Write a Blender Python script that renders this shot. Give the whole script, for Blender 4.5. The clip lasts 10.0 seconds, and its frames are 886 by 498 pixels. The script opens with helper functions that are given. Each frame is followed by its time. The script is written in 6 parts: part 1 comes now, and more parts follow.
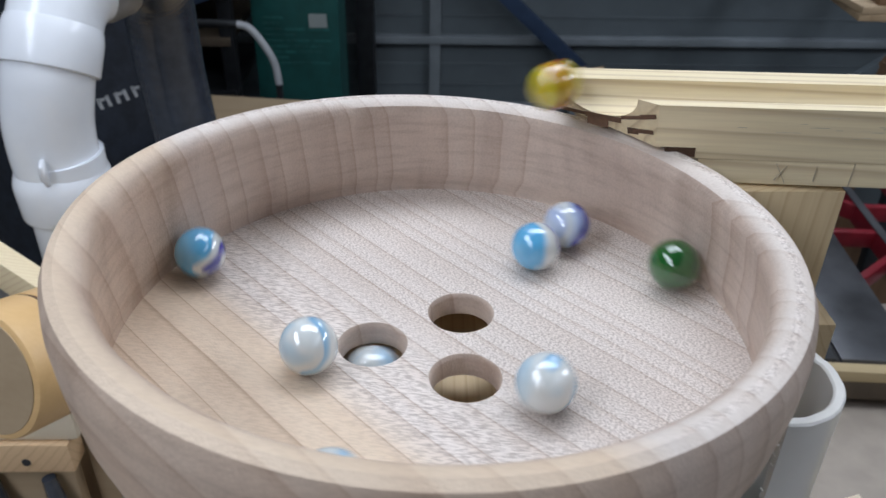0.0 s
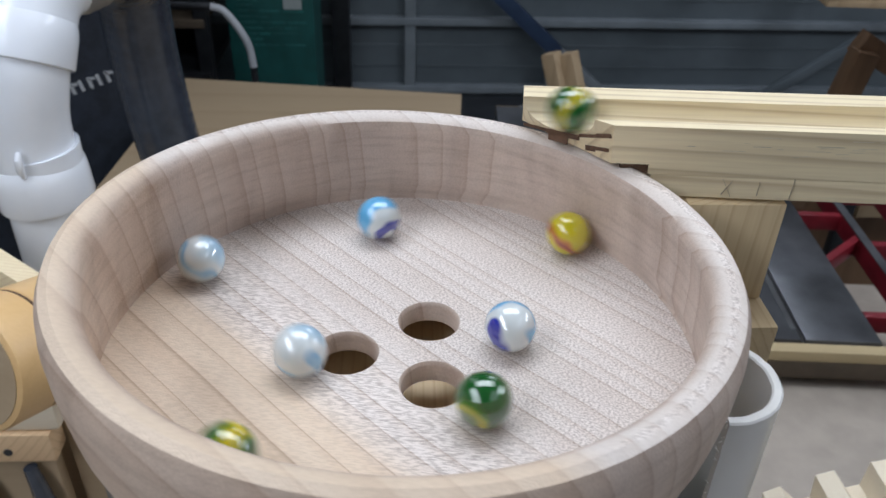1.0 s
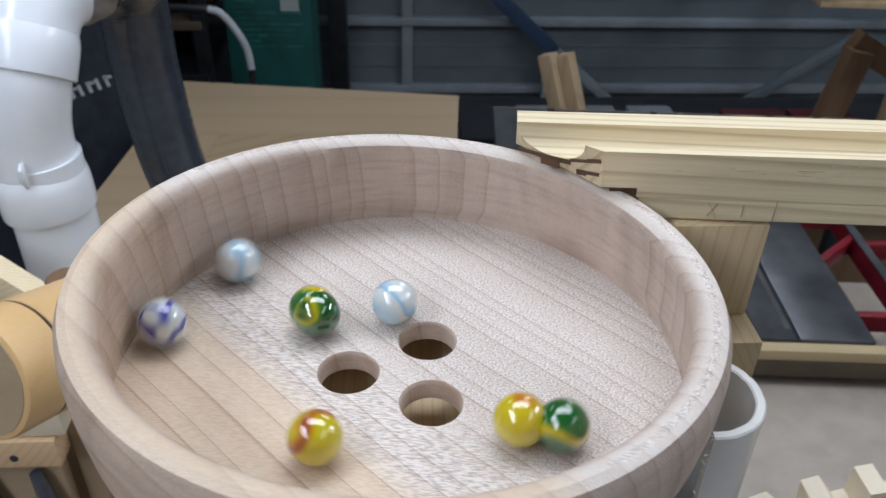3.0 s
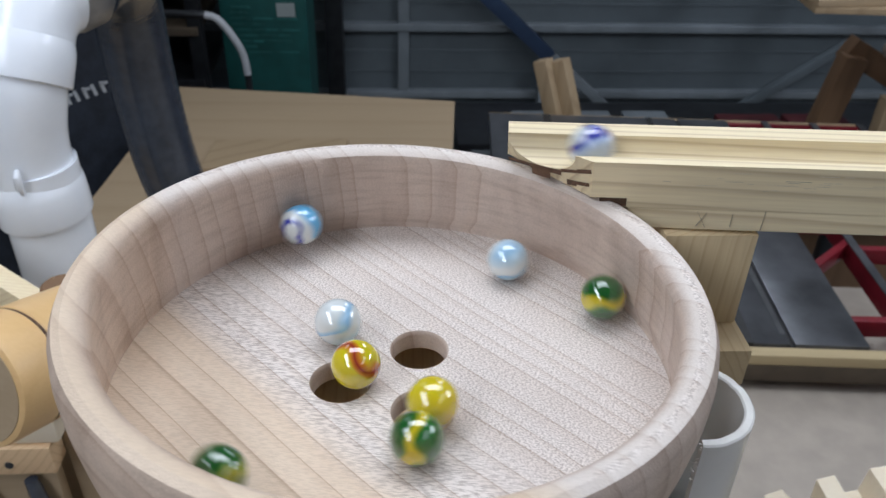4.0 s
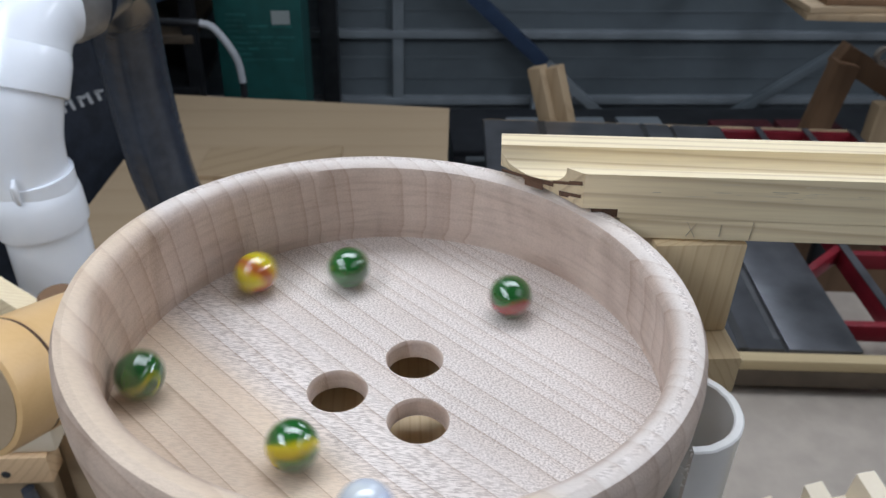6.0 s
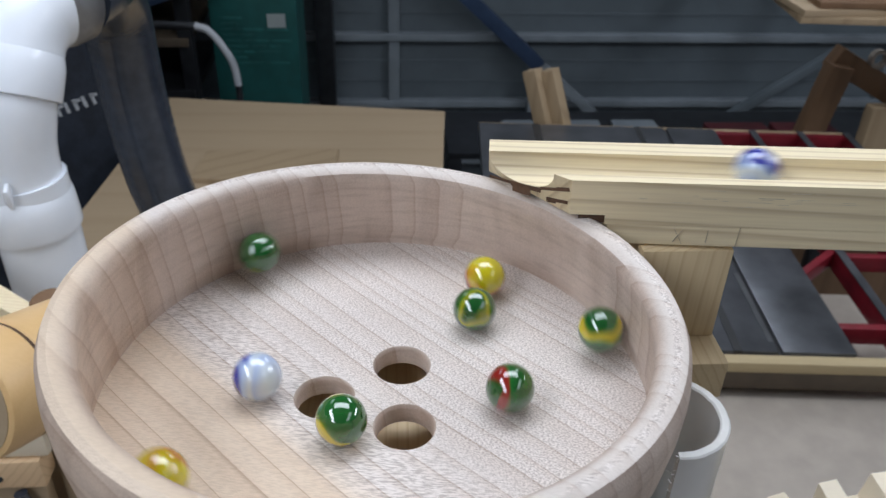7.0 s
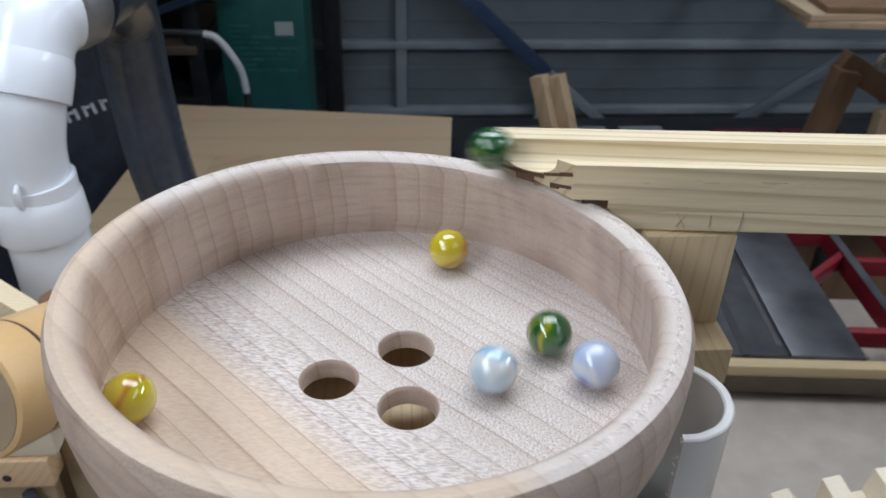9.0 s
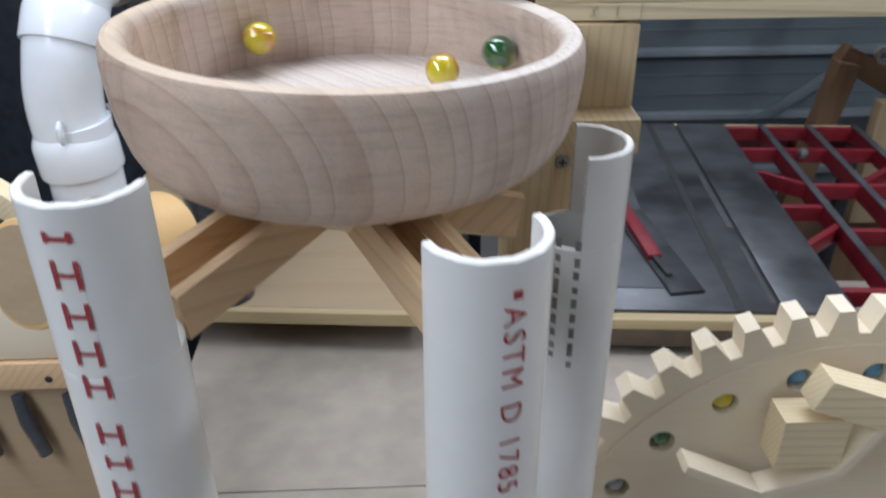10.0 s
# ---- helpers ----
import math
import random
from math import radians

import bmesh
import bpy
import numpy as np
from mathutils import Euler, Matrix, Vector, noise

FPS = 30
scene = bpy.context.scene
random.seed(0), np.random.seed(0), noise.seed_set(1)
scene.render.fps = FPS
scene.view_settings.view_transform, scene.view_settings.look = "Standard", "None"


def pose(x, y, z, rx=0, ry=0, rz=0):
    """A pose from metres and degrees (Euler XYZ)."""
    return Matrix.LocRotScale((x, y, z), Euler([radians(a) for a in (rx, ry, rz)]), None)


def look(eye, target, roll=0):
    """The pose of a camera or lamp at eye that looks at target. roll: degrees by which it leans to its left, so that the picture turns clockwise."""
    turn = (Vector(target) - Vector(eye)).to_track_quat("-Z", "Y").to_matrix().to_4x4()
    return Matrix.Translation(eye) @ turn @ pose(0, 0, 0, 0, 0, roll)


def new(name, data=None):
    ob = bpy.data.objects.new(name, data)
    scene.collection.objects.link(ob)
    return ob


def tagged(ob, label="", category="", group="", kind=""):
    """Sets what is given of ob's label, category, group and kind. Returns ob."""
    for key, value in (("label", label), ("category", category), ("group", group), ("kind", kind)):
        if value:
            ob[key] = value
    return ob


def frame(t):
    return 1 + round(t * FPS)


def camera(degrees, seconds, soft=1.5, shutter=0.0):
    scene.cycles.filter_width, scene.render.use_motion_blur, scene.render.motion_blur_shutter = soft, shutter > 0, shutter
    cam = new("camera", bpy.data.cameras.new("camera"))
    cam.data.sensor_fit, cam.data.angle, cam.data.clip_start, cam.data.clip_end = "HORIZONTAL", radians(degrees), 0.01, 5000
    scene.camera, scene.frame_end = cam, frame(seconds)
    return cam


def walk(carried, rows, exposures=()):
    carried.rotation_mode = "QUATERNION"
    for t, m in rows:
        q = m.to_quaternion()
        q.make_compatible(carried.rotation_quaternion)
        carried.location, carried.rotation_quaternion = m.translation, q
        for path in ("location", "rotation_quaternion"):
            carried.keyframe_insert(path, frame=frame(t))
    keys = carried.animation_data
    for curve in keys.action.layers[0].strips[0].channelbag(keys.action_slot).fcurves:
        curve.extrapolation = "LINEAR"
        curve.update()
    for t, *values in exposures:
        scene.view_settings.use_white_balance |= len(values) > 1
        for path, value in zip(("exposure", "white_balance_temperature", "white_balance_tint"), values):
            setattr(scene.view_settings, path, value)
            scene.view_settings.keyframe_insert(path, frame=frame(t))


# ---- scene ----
BZ = 1.5  # height of the bowl's inner floor above the ground
cam = camera(57.0, 10.0, shutter=0.24)
PATH = [
    (0, (-0.00441, -0.18377, 0.14820), (0.00793, 0.15427, -0.06529), 1.242),
    (0.5, (-0.00475, -0.19332, 0.15663), (0.01646, 0.14014, -0.06327), 1.957),
    (1, (-0.00225, -0.19190, 0.16632), (0.02121, 0.14001, -0.05567), 2.027),
    (1.5, (-0.00349, -0.19526, 0.17423), (0.02080, 0.13570, -0.04910), 1.959),
    (2, (-0.00364, -0.19657, 0.17626), (0.02044, 0.13423, -0.04732), 1.813),
    (2.5, (-0.00308, -0.19649, 0.17782), (0.02072, 0.13433, -0.04576), 1.742),
    (4, (-0.00088, -0.19797, 0.18285), (0.02499, 0.13423, -0.03845), 1.869),
    (4.5, (0.00016, -0.19861, 0.18305), (0.02640, 0.13406, -0.03750), 1.873),
    (5, (-0.00069, -0.19953, 0.18349), (0.02638, 0.13348, -0.03644), 1.932),
    (5.5, (-0.00150, -0.20063, 0.18532), (0.02610, 0.13274, -0.03400), 1.882),
    (7, (0.00254, -0.20125, 0.18877), (0.03214, 0.13288, -0.02913), 1.906),
    (7.5, (0.00366, -0.20107, 0.18762), (0.03383, 0.13345, -0.02960), 2.029),
    (8, (0.00272, -0.20144, 0.18824), (0.03245, 0.13311, -0.02901), 1.876),
    (8.5, (0.00235, -0.20273, 0.18934), (0.03084, 0.13239, -0.02718), 1.743),
    (9, (0.00368, -0.20737, 0.18228), (0.02953, 0.12947, -0.03188), 1.447),
    (9.2, (0.00411, -0.22092, 0.17211), (0.02835, 0.11668, -0.04105), 1.326),
    (9.4, (0.00448, -0.24018, 0.16615), (0.02713, 0.09732, -0.04733), 0.833),
    (9.5, (0.00498, -0.25245, 0.16319), (0.02613, 0.08654, -0.04809), 0.747),
    (9.6, (0.00636, -0.26402, 0.16091), (0.02580, 0.07552, -0.04964), 0.427),
    (9.7, (0.00877, -0.27834, 0.15352), (0.02688, 0.06291, -0.05437), 0.184),
    (9.8, (0.01234, -0.29415, 0.14423), (0.02893, 0.04880, -0.06096), -0.042),
    (9.9, (0.01804, -0.31114, 0.13413), (0.03293, 0.03378, -0.06788), -0.188),
    (10, (0.02467, -0.33261, 0.12561), (0.03881, 0.01381, -0.07386), -0.312),
]
walk(cam, [(t, pose(0, 0, BZ) @ look(eye, target, roll)) for t, eye, target, roll in PATH], exposures=((0, -0.10), (0.6, -0.05), (9.0, -0.04), (9.6, 0.02), (9.8, 0.12), (10, 0.36)))
cam.data.dof.use_dof = True
cam.data.dof.focus_distance = 0.29
cam.data.dof.aperture_fstop = 28.0

# ---- light ----
world = bpy.data.worlds.new("workshop_air")
scene.world = world
world.use_nodes = True
world.node_tree.nodes["Background"].inputs["Color"].default_value = (0.75, 0.85, 1.0, 1)
world.node_tree.nodes["Background"].inputs["Strength"].default_value = 0.05


def area_lamp(name, at, size_x, size_y, watts, colour):
    lamp = bpy.data.lights.new(name, "AREA")
    lamp.shape, lamp.size, lamp.size_y, lamp.energy, lamp.color = "RECTANGLE", size_x, size_y, watts, colour
    ob = new(name, lamp)
    ob.location = at
    return ob


# marble highlights hint at side tubes; these unseen six are added and tuned as fill
FILL_TUBES = ((-0.95, -0.40, 15.0), (0.95, -0.70, 3.0), (-1.2, -1.7, 18.0), (2.1, 0.45, 29.0), (-0.9, 1.7, 2.5), (0.9, 1.98, 9.5))
area_lamp("panel_light", (0.08, 0.42, BZ + 1.05), 1.15, 0.55, 12.3, (0.82, 0.885, 1.0))
for tube_x, tube_y, tube_watts in FILL_TUBES:
    area_lamp("tube_light", (tube_x, tube_y, BZ + 1.06), 0.42, 1.2, tube_watts, (0.80, 0.868, 1.0))

# ---- materials ----


def start_material(name, rough=0.5, metal=0.0, coat=0.0):
    m = bpy.data.materials.new(name)
    m.use_nodes = True
    b = m.node_tree.nodes["Principled BSDF"]
    b.inputs["Roughness"].default_value = rough
    b.inputs["Metallic"].default_value = metal
    b.inputs["Coat Weight"].default_value = coat
    b.inputs["Coat Roughness"].default_value = 0.04
    return m, m.node_tree, b


def node(tree, kind, **values):
    n = tree.nodes.new(kind)
    for key, value in values.items():
        n.inputs[key.replace("_", " ")].default_value = value
    return n


def link(tree, a, b):
    tree.links.new(a, b)


def object_coords(tree, rot=(0, 0, 0), scale=(1, 1, 1), shift=0.0):
    c = tree.nodes.new("ShaderNodeTexCoord")
    mp = tree.nodes.new("ShaderNodeMapping")
    mp.inputs["Rotation"].default_value = [radians(a) for a in rot]
    mp.inputs["Scale"].default_value = scale
    if shift:
        info = tree.nodes.new("ShaderNodeObjectInfo")
        mul = tree.nodes.new("ShaderNodeMath")
        mul.operation = "MULTIPLY"
        mul.inputs[1].default_value = shift
        link(tree, info.outputs["Random"], mul.inputs[0])
        link(tree, mul.outputs[0], mp.inputs["Location"])
    link(tree, c.outputs["Object"], mp.inputs["Vector"])
    return mp.outputs["Vector"]


def ramp(tree, source, stops):
    r = tree.nodes.new("ShaderNodeValToRGB")
    e = r.color_ramp.elements
    while len(e) < len(stops):
        e.new(0.5)
    for el, (p, c) in zip(e, stops):
        el.position = p
        el.color = (*c, 1) if len(c) == 3 else c
    link(tree, source, r.inputs["Fac"])
    return r.outputs["Color"]


def mix(tree, fac, a, b, mode="MIX"):
    n = tree.nodes.new("ShaderNodeMix")
    n.data_type, n.blend_type = "RGBA", mode
    for socket, value in ((n.inputs[0], fac), (n.inputs[6], a), (n.inputs[7], b)):
        if isinstance(value, (int, float)):
            socket.default_value = value
        elif isinstance(value, tuple):
            socket.default_value = (*value, 1) if len(value) == 3 else value
        else:
            link(tree, value, socket)
    return n.outputs[2]


def bump(tree, bsdf, height, strength, distance):
    n = node(tree, "ShaderNodeBump", Strength=strength, Distance=distance)
    link(tree, height, n.inputs["Height"])
    link(tree, n.outputs["Normal"], bsdf.inputs["Normal"])


def plain(name, colour, rough=0.5, metal=0.0, grain=40.0, vary=0.12, relief=0.1, coat=0.0):
    """A painted, moulded or metal surface with faint blotches at two scales."""
    m, tree, b = start_material(name, rough, metal, coat)
    v = object_coords(tree, shift=3.0)
    n1 = node(tree, "ShaderNodeTexNoise", Scale=grain, Detail=5.0)
    n2 = node(tree, "ShaderNodeTexNoise", Scale=grain / 9, Detail=3.0)
    link(tree, v, n1.inputs["Vector"])
    link(tree, v, n2.inputs["Vector"])
    dark = tuple(c * (1 - vary * 2) for c in colour)
    lit = tuple(min(1, c * (1 + vary)) for c in colour)
    a = ramp(tree, n2.outputs["Fac"], [(0.3, dark), (0.7, lit)])
    col = mix(tree, 0.35, a, ramp(tree, n1.outputs["Fac"], [(0.35, dark), (0.65, lit)]))
    link(tree, col, b.inputs["Base Color"])
    if relief:
        bump(tree, b, n1.outputs["Fac"], relief, 0.002)
    return m


def timber(name, light, dark, rot=(0, 0, 0), ring=120.0, fibre=900.0, rough=0.55, contrast=1.0, curve=0.35, relief=0.12):
    """Sawn softwood: growth rings along local x, fine fibres, faint blotches."""
    m, tree, b = start_material(name, rough)
    v = object_coords(tree, rot=rot, shift=0.6)
    st = tree.nodes.new("ShaderNodeMapping")
    st.inputs["Scale"].default_value = (0.02, 1, 0.55)
    link(tree, v, st.inputs["Vector"])
    warp = node(tree, "ShaderNodeTexNoise", Scale=14.0, Detail=2.0)
    link(tree, st.outputs["Vector"], warp.inputs["Vector"])
    off = tree.nodes.new("ShaderNodeVectorMath")
    off.operation = "MULTIPLY_ADD"
    off.inputs[1].default_value = (0.0, 0.03 * curve, 0.03 * curve)
    link(tree, warp.outputs["Color"], off.inputs[0])
    link(tree, st.outputs["Vector"], off.inputs[2])
    w = tree.nodes.new("ShaderNodeTexWave")
    w.wave_type, w.bands_direction, w.wave_profile = "BANDS", "DIAGONAL", "SAW"
    w.inputs["Scale"].default_value = ring / 6.28
    w.inputs["Distortion"].default_value = 1.2
    w.inputs["Detail"].default_value = 2.0
    link(tree, off.outputs[0], w.inputs["Vector"])
    fm = tree.nodes.new("ShaderNodeMapping")
    fm.inputs["Scale"].default_value = (0.04, 1, 1)
    link(tree, v, fm.inputs["Vector"])
    fi = node(tree, "ShaderNodeTexNoise", Scale=fibre, Detail=3.0)
    link(tree, fm.outputs["Vector"], fi.inputs["Vector"])
    big = node(tree, "ShaderNodeTexNoise", Scale=9.0, Detail=2.0)
    link(tree, st.outputs["Vector"], big.inputs["Vector"])
    mid = tuple((a + d) / 2 for a, d in zip(light, dark))
    rings = ramp(tree, w.outputs["Fac"], [(0.0, light), (0.62, light), (0.9, mid if contrast < 1 else dark), (1.0, light)])
    fib = ramp(tree, fi.outputs["Fac"], [(0.35, mid), (0.65, light)])
    col = mix(tree, 0.4, rings, fib)
    col = mix(tree, 0.35, col, ramp(tree, big.outputs["Fac"], [(0.35, mid), (0.65, light)]), "MULTIPLY")
    col = mix(tree, 0.25, col, light)
    link(tree, col, b.inputs["Base Color"])
    bump(tree, b, fi.outputs["Fac"], relief, 0.001)
    return m


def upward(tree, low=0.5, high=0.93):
    """1 on level end-cut faces, 0 on upright ones: masks the floor's lathe-torn grain and the painted wall shade."""
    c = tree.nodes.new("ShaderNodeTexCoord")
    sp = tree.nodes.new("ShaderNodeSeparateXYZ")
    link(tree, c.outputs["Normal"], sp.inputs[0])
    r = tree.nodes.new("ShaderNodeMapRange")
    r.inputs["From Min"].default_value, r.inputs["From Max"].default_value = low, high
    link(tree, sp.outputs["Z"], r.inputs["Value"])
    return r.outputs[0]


def bowl_wood():
    """Turned pale hardwood: upright growth layers crossing the floor aslant, short bright rays between them."""
    m, tree, b = start_material("turned_maple", 0.5)
    c = tree.nodes.new("ShaderNodeTexCoord")
    r = tree.nodes.new("ShaderNodeMapping")
    r.vector_type = "POINT"
    r.inputs["Rotation"].default_value = (0, 0, radians(48))
    link(tree, c.outputs["Object"], r.inputs["Vector"])  # x now along the grain, y across the layers
    warp = node(tree, "ShaderNodeTexNoise", Scale=7.0, Detail=1.0)
    link(tree, r.outputs["Vector"], warp.inputs["Vector"])
    off = tree.nodes.new("ShaderNodeVectorMath")
    off.operation = "MULTIPLY_ADD"
    off.inputs[1].default_value = (0.0, 0.010, 0.0)
    link(tree, warp.outputs["Color"], off.inputs[0])
    link(tree, r.outputs["Vector"], off.inputs[2])
    sep = tree.nodes.new("ShaderNodeSeparateXYZ")
    link(tree, off.outputs[0], sep.inputs[0])
    # distance from a far pith line, so that the layers curve on the outside
    com = tree.nodes.new("ShaderNodeCombineXYZ")
    yy = node(tree, "ShaderNodeMath")
    yy.operation = "ADD"
    yy.inputs[1].default_value = 0.19
    link(tree, sep.outputs["Y"], yy.inputs[0])
    zz = node(tree, "ShaderNodeMath")
    zz.operation = "MULTIPLY_ADD"
    zz.inputs[1].default_value = 0.8
    zz.inputs[2].default_value = 0.02
    link(tree, sep.outputs["Z"], zz.inputs[0])
    link(tree, yy.outputs[0], com.inputs[0])
    link(tree, zz.outputs[0], com.inputs[1])
    ln = tree.nodes.new("ShaderNodeVectorMath")
    ln.operation = "LENGTH"
    link(tree, com.outputs[0], ln.inputs[0])
    k = tree.nodes.new("ShaderNodeMath")
    k.operation = "MULTIPLY"
    k.inputs[1].default_value = 125.0
    link(tree, ln.outputs["Value"], k.inputs[0])
    # uneven years: the layers bunch and spread
    year = node(tree, "ShaderNodeTexNoise", Scale=1.0, Detail=1.0)
    year.noise_dimensions = "1D"
    yw = tree.nodes.new("ShaderNodeMath")
    yw.operation = "MULTIPLY"
    yw.inputs[1].default_value = 55.0
    link(tree, ln.outputs["Value"], yw.inputs[0])
    link(tree, yw.outputs[0], year.inputs["W"])
    uneven = tree.nodes.new("ShaderNodeMath")
    uneven.operation = "MULTIPLY_ADD"
    uneven.inputs[1].default_value = 1.6
    link(tree, year.outputs["Fac"], uneven.inputs[0])
    link(tree, k.outputs[0], uneven.inputs[2])
    fr = tree.nodes.new("ShaderNodeMath")
    fr.operation = "FRACT"
    link(tree, uneven.outputs[0], fr.inputs[0])
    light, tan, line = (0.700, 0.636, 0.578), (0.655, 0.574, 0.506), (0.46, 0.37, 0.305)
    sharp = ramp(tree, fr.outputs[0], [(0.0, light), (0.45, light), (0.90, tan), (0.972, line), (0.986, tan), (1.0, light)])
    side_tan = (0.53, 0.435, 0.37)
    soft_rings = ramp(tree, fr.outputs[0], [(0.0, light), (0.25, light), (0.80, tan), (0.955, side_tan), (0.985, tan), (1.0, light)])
    # shade painted in: the upright faces stand darker and pinker than the fuzzy level floor
    shaded_side = mix(tree, 1.0, mix(tree, 0.25, soft_rings, tan), (0.89, 0.825, 0.780), "MULTIPLY")
    # the upward rim top takes a lighter mix, painting in light from above
    rim = mix(tree, upward(tree), shaded_side, mix(tree, 0.55, soft_rings, light))
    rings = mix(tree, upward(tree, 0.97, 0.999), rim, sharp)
    # yellow sapwood on one side
    side = node(tree, "ShaderNodeMapRange")
    side.inputs["From Min"].default_value = -0.023
    side.inputs["From Max"].default_value = -0.035
    link(tree, sep.outputs["Y"], side.inputs["Value"])
    col = mix(tree, side.outputs[0], rings, mix(tree, 1.0, rings, mix(tree, upward(tree, 0.55, 0.95), (1.0, 0.95, 0.88), (1.0, 0.89, 0.74)), "MULTIPLY"))
    # the lathe's torn fibres: long dashes beside the sapwood, fine dots further over
    def fleck(stretch, turn, scale, lo, hi):
        rm = tree.nodes.new("ShaderNodeMapping")
        rm.inputs["Rotation"].default_value = (0, 0, radians(turn))
        link(tree, c.outputs["Object"], rm.inputs["Vector"])
        st = tree.nodes.new("ShaderNodeMapping")
        st.inputs["Scale"].default_value = (stretch, 1.0, 0.5)
        link(tree, rm.outputs["Vector"], st.inputs["Vector"])
        ray = node(tree, "ShaderNodeTexNoise", Scale=scale, Detail=0.7)
        link(tree, st.outputs["Vector"], ray.inputs["Vector"])
        return ray, ramp(tree, ray.outputs["Fac"], [(lo, (0.69, 0.662, 0.646)), (hi, (1.12, 1.13, 1.15))])
    ray, dots = fleck(0.55, 25, 2300.0, 0.38, 0.58)
    _, dashes = fleck(0.15, 10, 2700.0, 0.38, 0.57)
    band = node(tree, "ShaderNodeMapRange")
    band.inputs["From Min"].default_value, band.inputs["From Max"].default_value = 0.012, -0.012
    link(tree, sep.outputs["Y"], band.inputs["Value"])
    rays = mix(tree, band.outputs[0], dots, dashes)
    patch = node(tree, "ShaderNodeTexNoise", Scale=16.0, Detail=2.0)
    link(tree, r.outputs["Vector"], patch.inputs["Vector"])
    flat = tree.nodes.new("ShaderNodeMath")
    flat.operation = "MULTIPLY"
    link(tree, upward(tree, 0.97, 0.999), flat.inputs[0])
    calm = tree.nodes.new("ShaderNodeMath")  # the sapwood cut cleaner
    calm.operation = "MULTIPLY_ADD"
    calm.inputs[1].default_value = -0.76
    calm.inputs[2].default_value = 0.88
    link(tree, side.outputs[0], calm.inputs[0])
    link(tree, calm.outputs[0], flat.inputs[1])
    soft = tree.nodes.new("ShaderNodeMath")
    soft.operation = "ADD"
    soft.inputs[1].default_value = 0.16
    link(tree, flat.outputs[0], soft.inputs[0])
    col = mix(tree, soft.outputs[0], col, rays, "MULTIPLY")
    # curly figure: upright streaks and cross ripples on the standing faces
    fm = tree.nodes.new("ShaderNodeMapping")
    fm.inputs["Scale"].default_value = (1.0, 1.0, 0.16)
    link(tree, c.outputs["Object"], fm.inputs["Vector"])
    curl = node(tree, "ShaderNodeTexNoise", Scale=62.0, Detail=3.0, Distortion=0.4)
    link(tree, fm.outputs["Vector"], curl.inputs["Vector"])
    rip = tree.nodes.new("ShaderNodeMapping")
    rip.inputs["Scale"].default_value = (0.14, 0.14, 1.0)
    link(tree, c.outputs["Object"], rip.inputs["Vector"])
    ripple = node(tree, "ShaderNodeTexNoise", Scale=420.0, Detail=3.0)
    link(tree, rip.outputs["Vector"], ripple.inputs["Vector"])
    figured = mix(tree, 1.0, col, ramp(tree, curl.outputs["Fac"], [(0.30, (0.82, 0.795, 0.78)), (0.46, (0.98, 0.97, 0.97)), (0.62, (1.05, 1.05, 1.05))]), "MULTIPLY")
    figured = mix(tree, 0.7, figured, ramp(tree, ripple.outputs["Fac"], [(0.32, (0.84, 0.82, 0.80)), (0.50, (1.0, 1.0, 1.0)), (0.70, (1.06, 1.06, 1.06))]), "MULTIPLY")
    col = mix(tree, upward(tree, 0.55, 0.95), figured, col)
    col = mix(tree, 0.5, col, ramp(tree, patch.outputs["Fac"], [(0.35, (0.88, 0.855, 0.845)), (0.65, (1.05, 1.04, 1.04))]), "MULTIPLY")
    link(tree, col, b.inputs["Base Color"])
    bump(tree, b, ray.outputs["Fac"], 0.25, 0.0005)
    return m


def marble_glass(name, stops, swirl=0.95, scale=62.0):
    """Opaque glass in broad bent bands of colour under a clear lustre."""
    m, tree, b = start_material(name, 0.10, 0.0, 1.0)
    b.inputs["IOR"].default_value = 1.6
    b.inputs["Coat IOR"].default_value = 1.7
    b.inputs["Coat Roughness"].default_value = 0.015
    n = node(tree, "ShaderNodeTexNoise", Scale=scale, Detail=1.0, Distortion=0.5)
    link(tree, object_coords(tree, shift=9.0), n.inputs["Vector"])
    sp = tree.nodes.new("ShaderNodeSeparateXYZ")
    link(tree, object_coords(tree), sp.inputs[0])
    across = node(tree, "ShaderNodeMath")
    across.operation = "MULTIPLY_ADD"
    across.inputs[1].default_value, across.inputs[2].default_value = 42.0, 0.5 - swirl / 2
    link(tree, sp.outputs["X"], across.inputs[0])
    bent = node(tree, "ShaderNodeMath")
    bent.operation = "MULTIPLY_ADD"
    bent.inputs[1].default_value = swirl
    link(tree, n.outputs["Fac"], bent.inputs[0])
    link(tree, across.outputs[0], bent.inputs[2])
    link(tree, ramp(tree, bent.outputs[0], stops), b.inputs["Base Color"])
    return m


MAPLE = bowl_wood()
PINE = timber("pale_pine", (0.86, 0.76, 0.54), (0.62, 0.44, 0.25), ring=1000.0)
PINE_RAIL = timber("pale_pine_rail", (0.86, 0.76, 0.54), (0.40, 0.27, 0.13), rot=(0, 2.06, 8.25), ring=900.0, curve=0.15)
PINE_Z = timber("pale_pine_upright", (0.80, 0.66, 0.43), (0.60, 0.42, 0.22), rot=(0, 90, 0), ring=1300.0)
PINE_Y = timber("pale_pine_crosswise", (0.80, 0.66, 0.43), (0.60, 0.42, 0.22), rot=(0, 0, 90), ring=1000.0)
PLY = timber("plywood_face", (0.49, 0.38, 0.25), (0.35, 0.25, 0.145), ring=40.0, fibre=260.0, contrast=0.5)
BIRCH = timber("birch_plywood", (0.88, 0.80, 0.65), (0.76, 0.63, 0.46), ring=60.0, fibre=500.0, contrast=0.5)
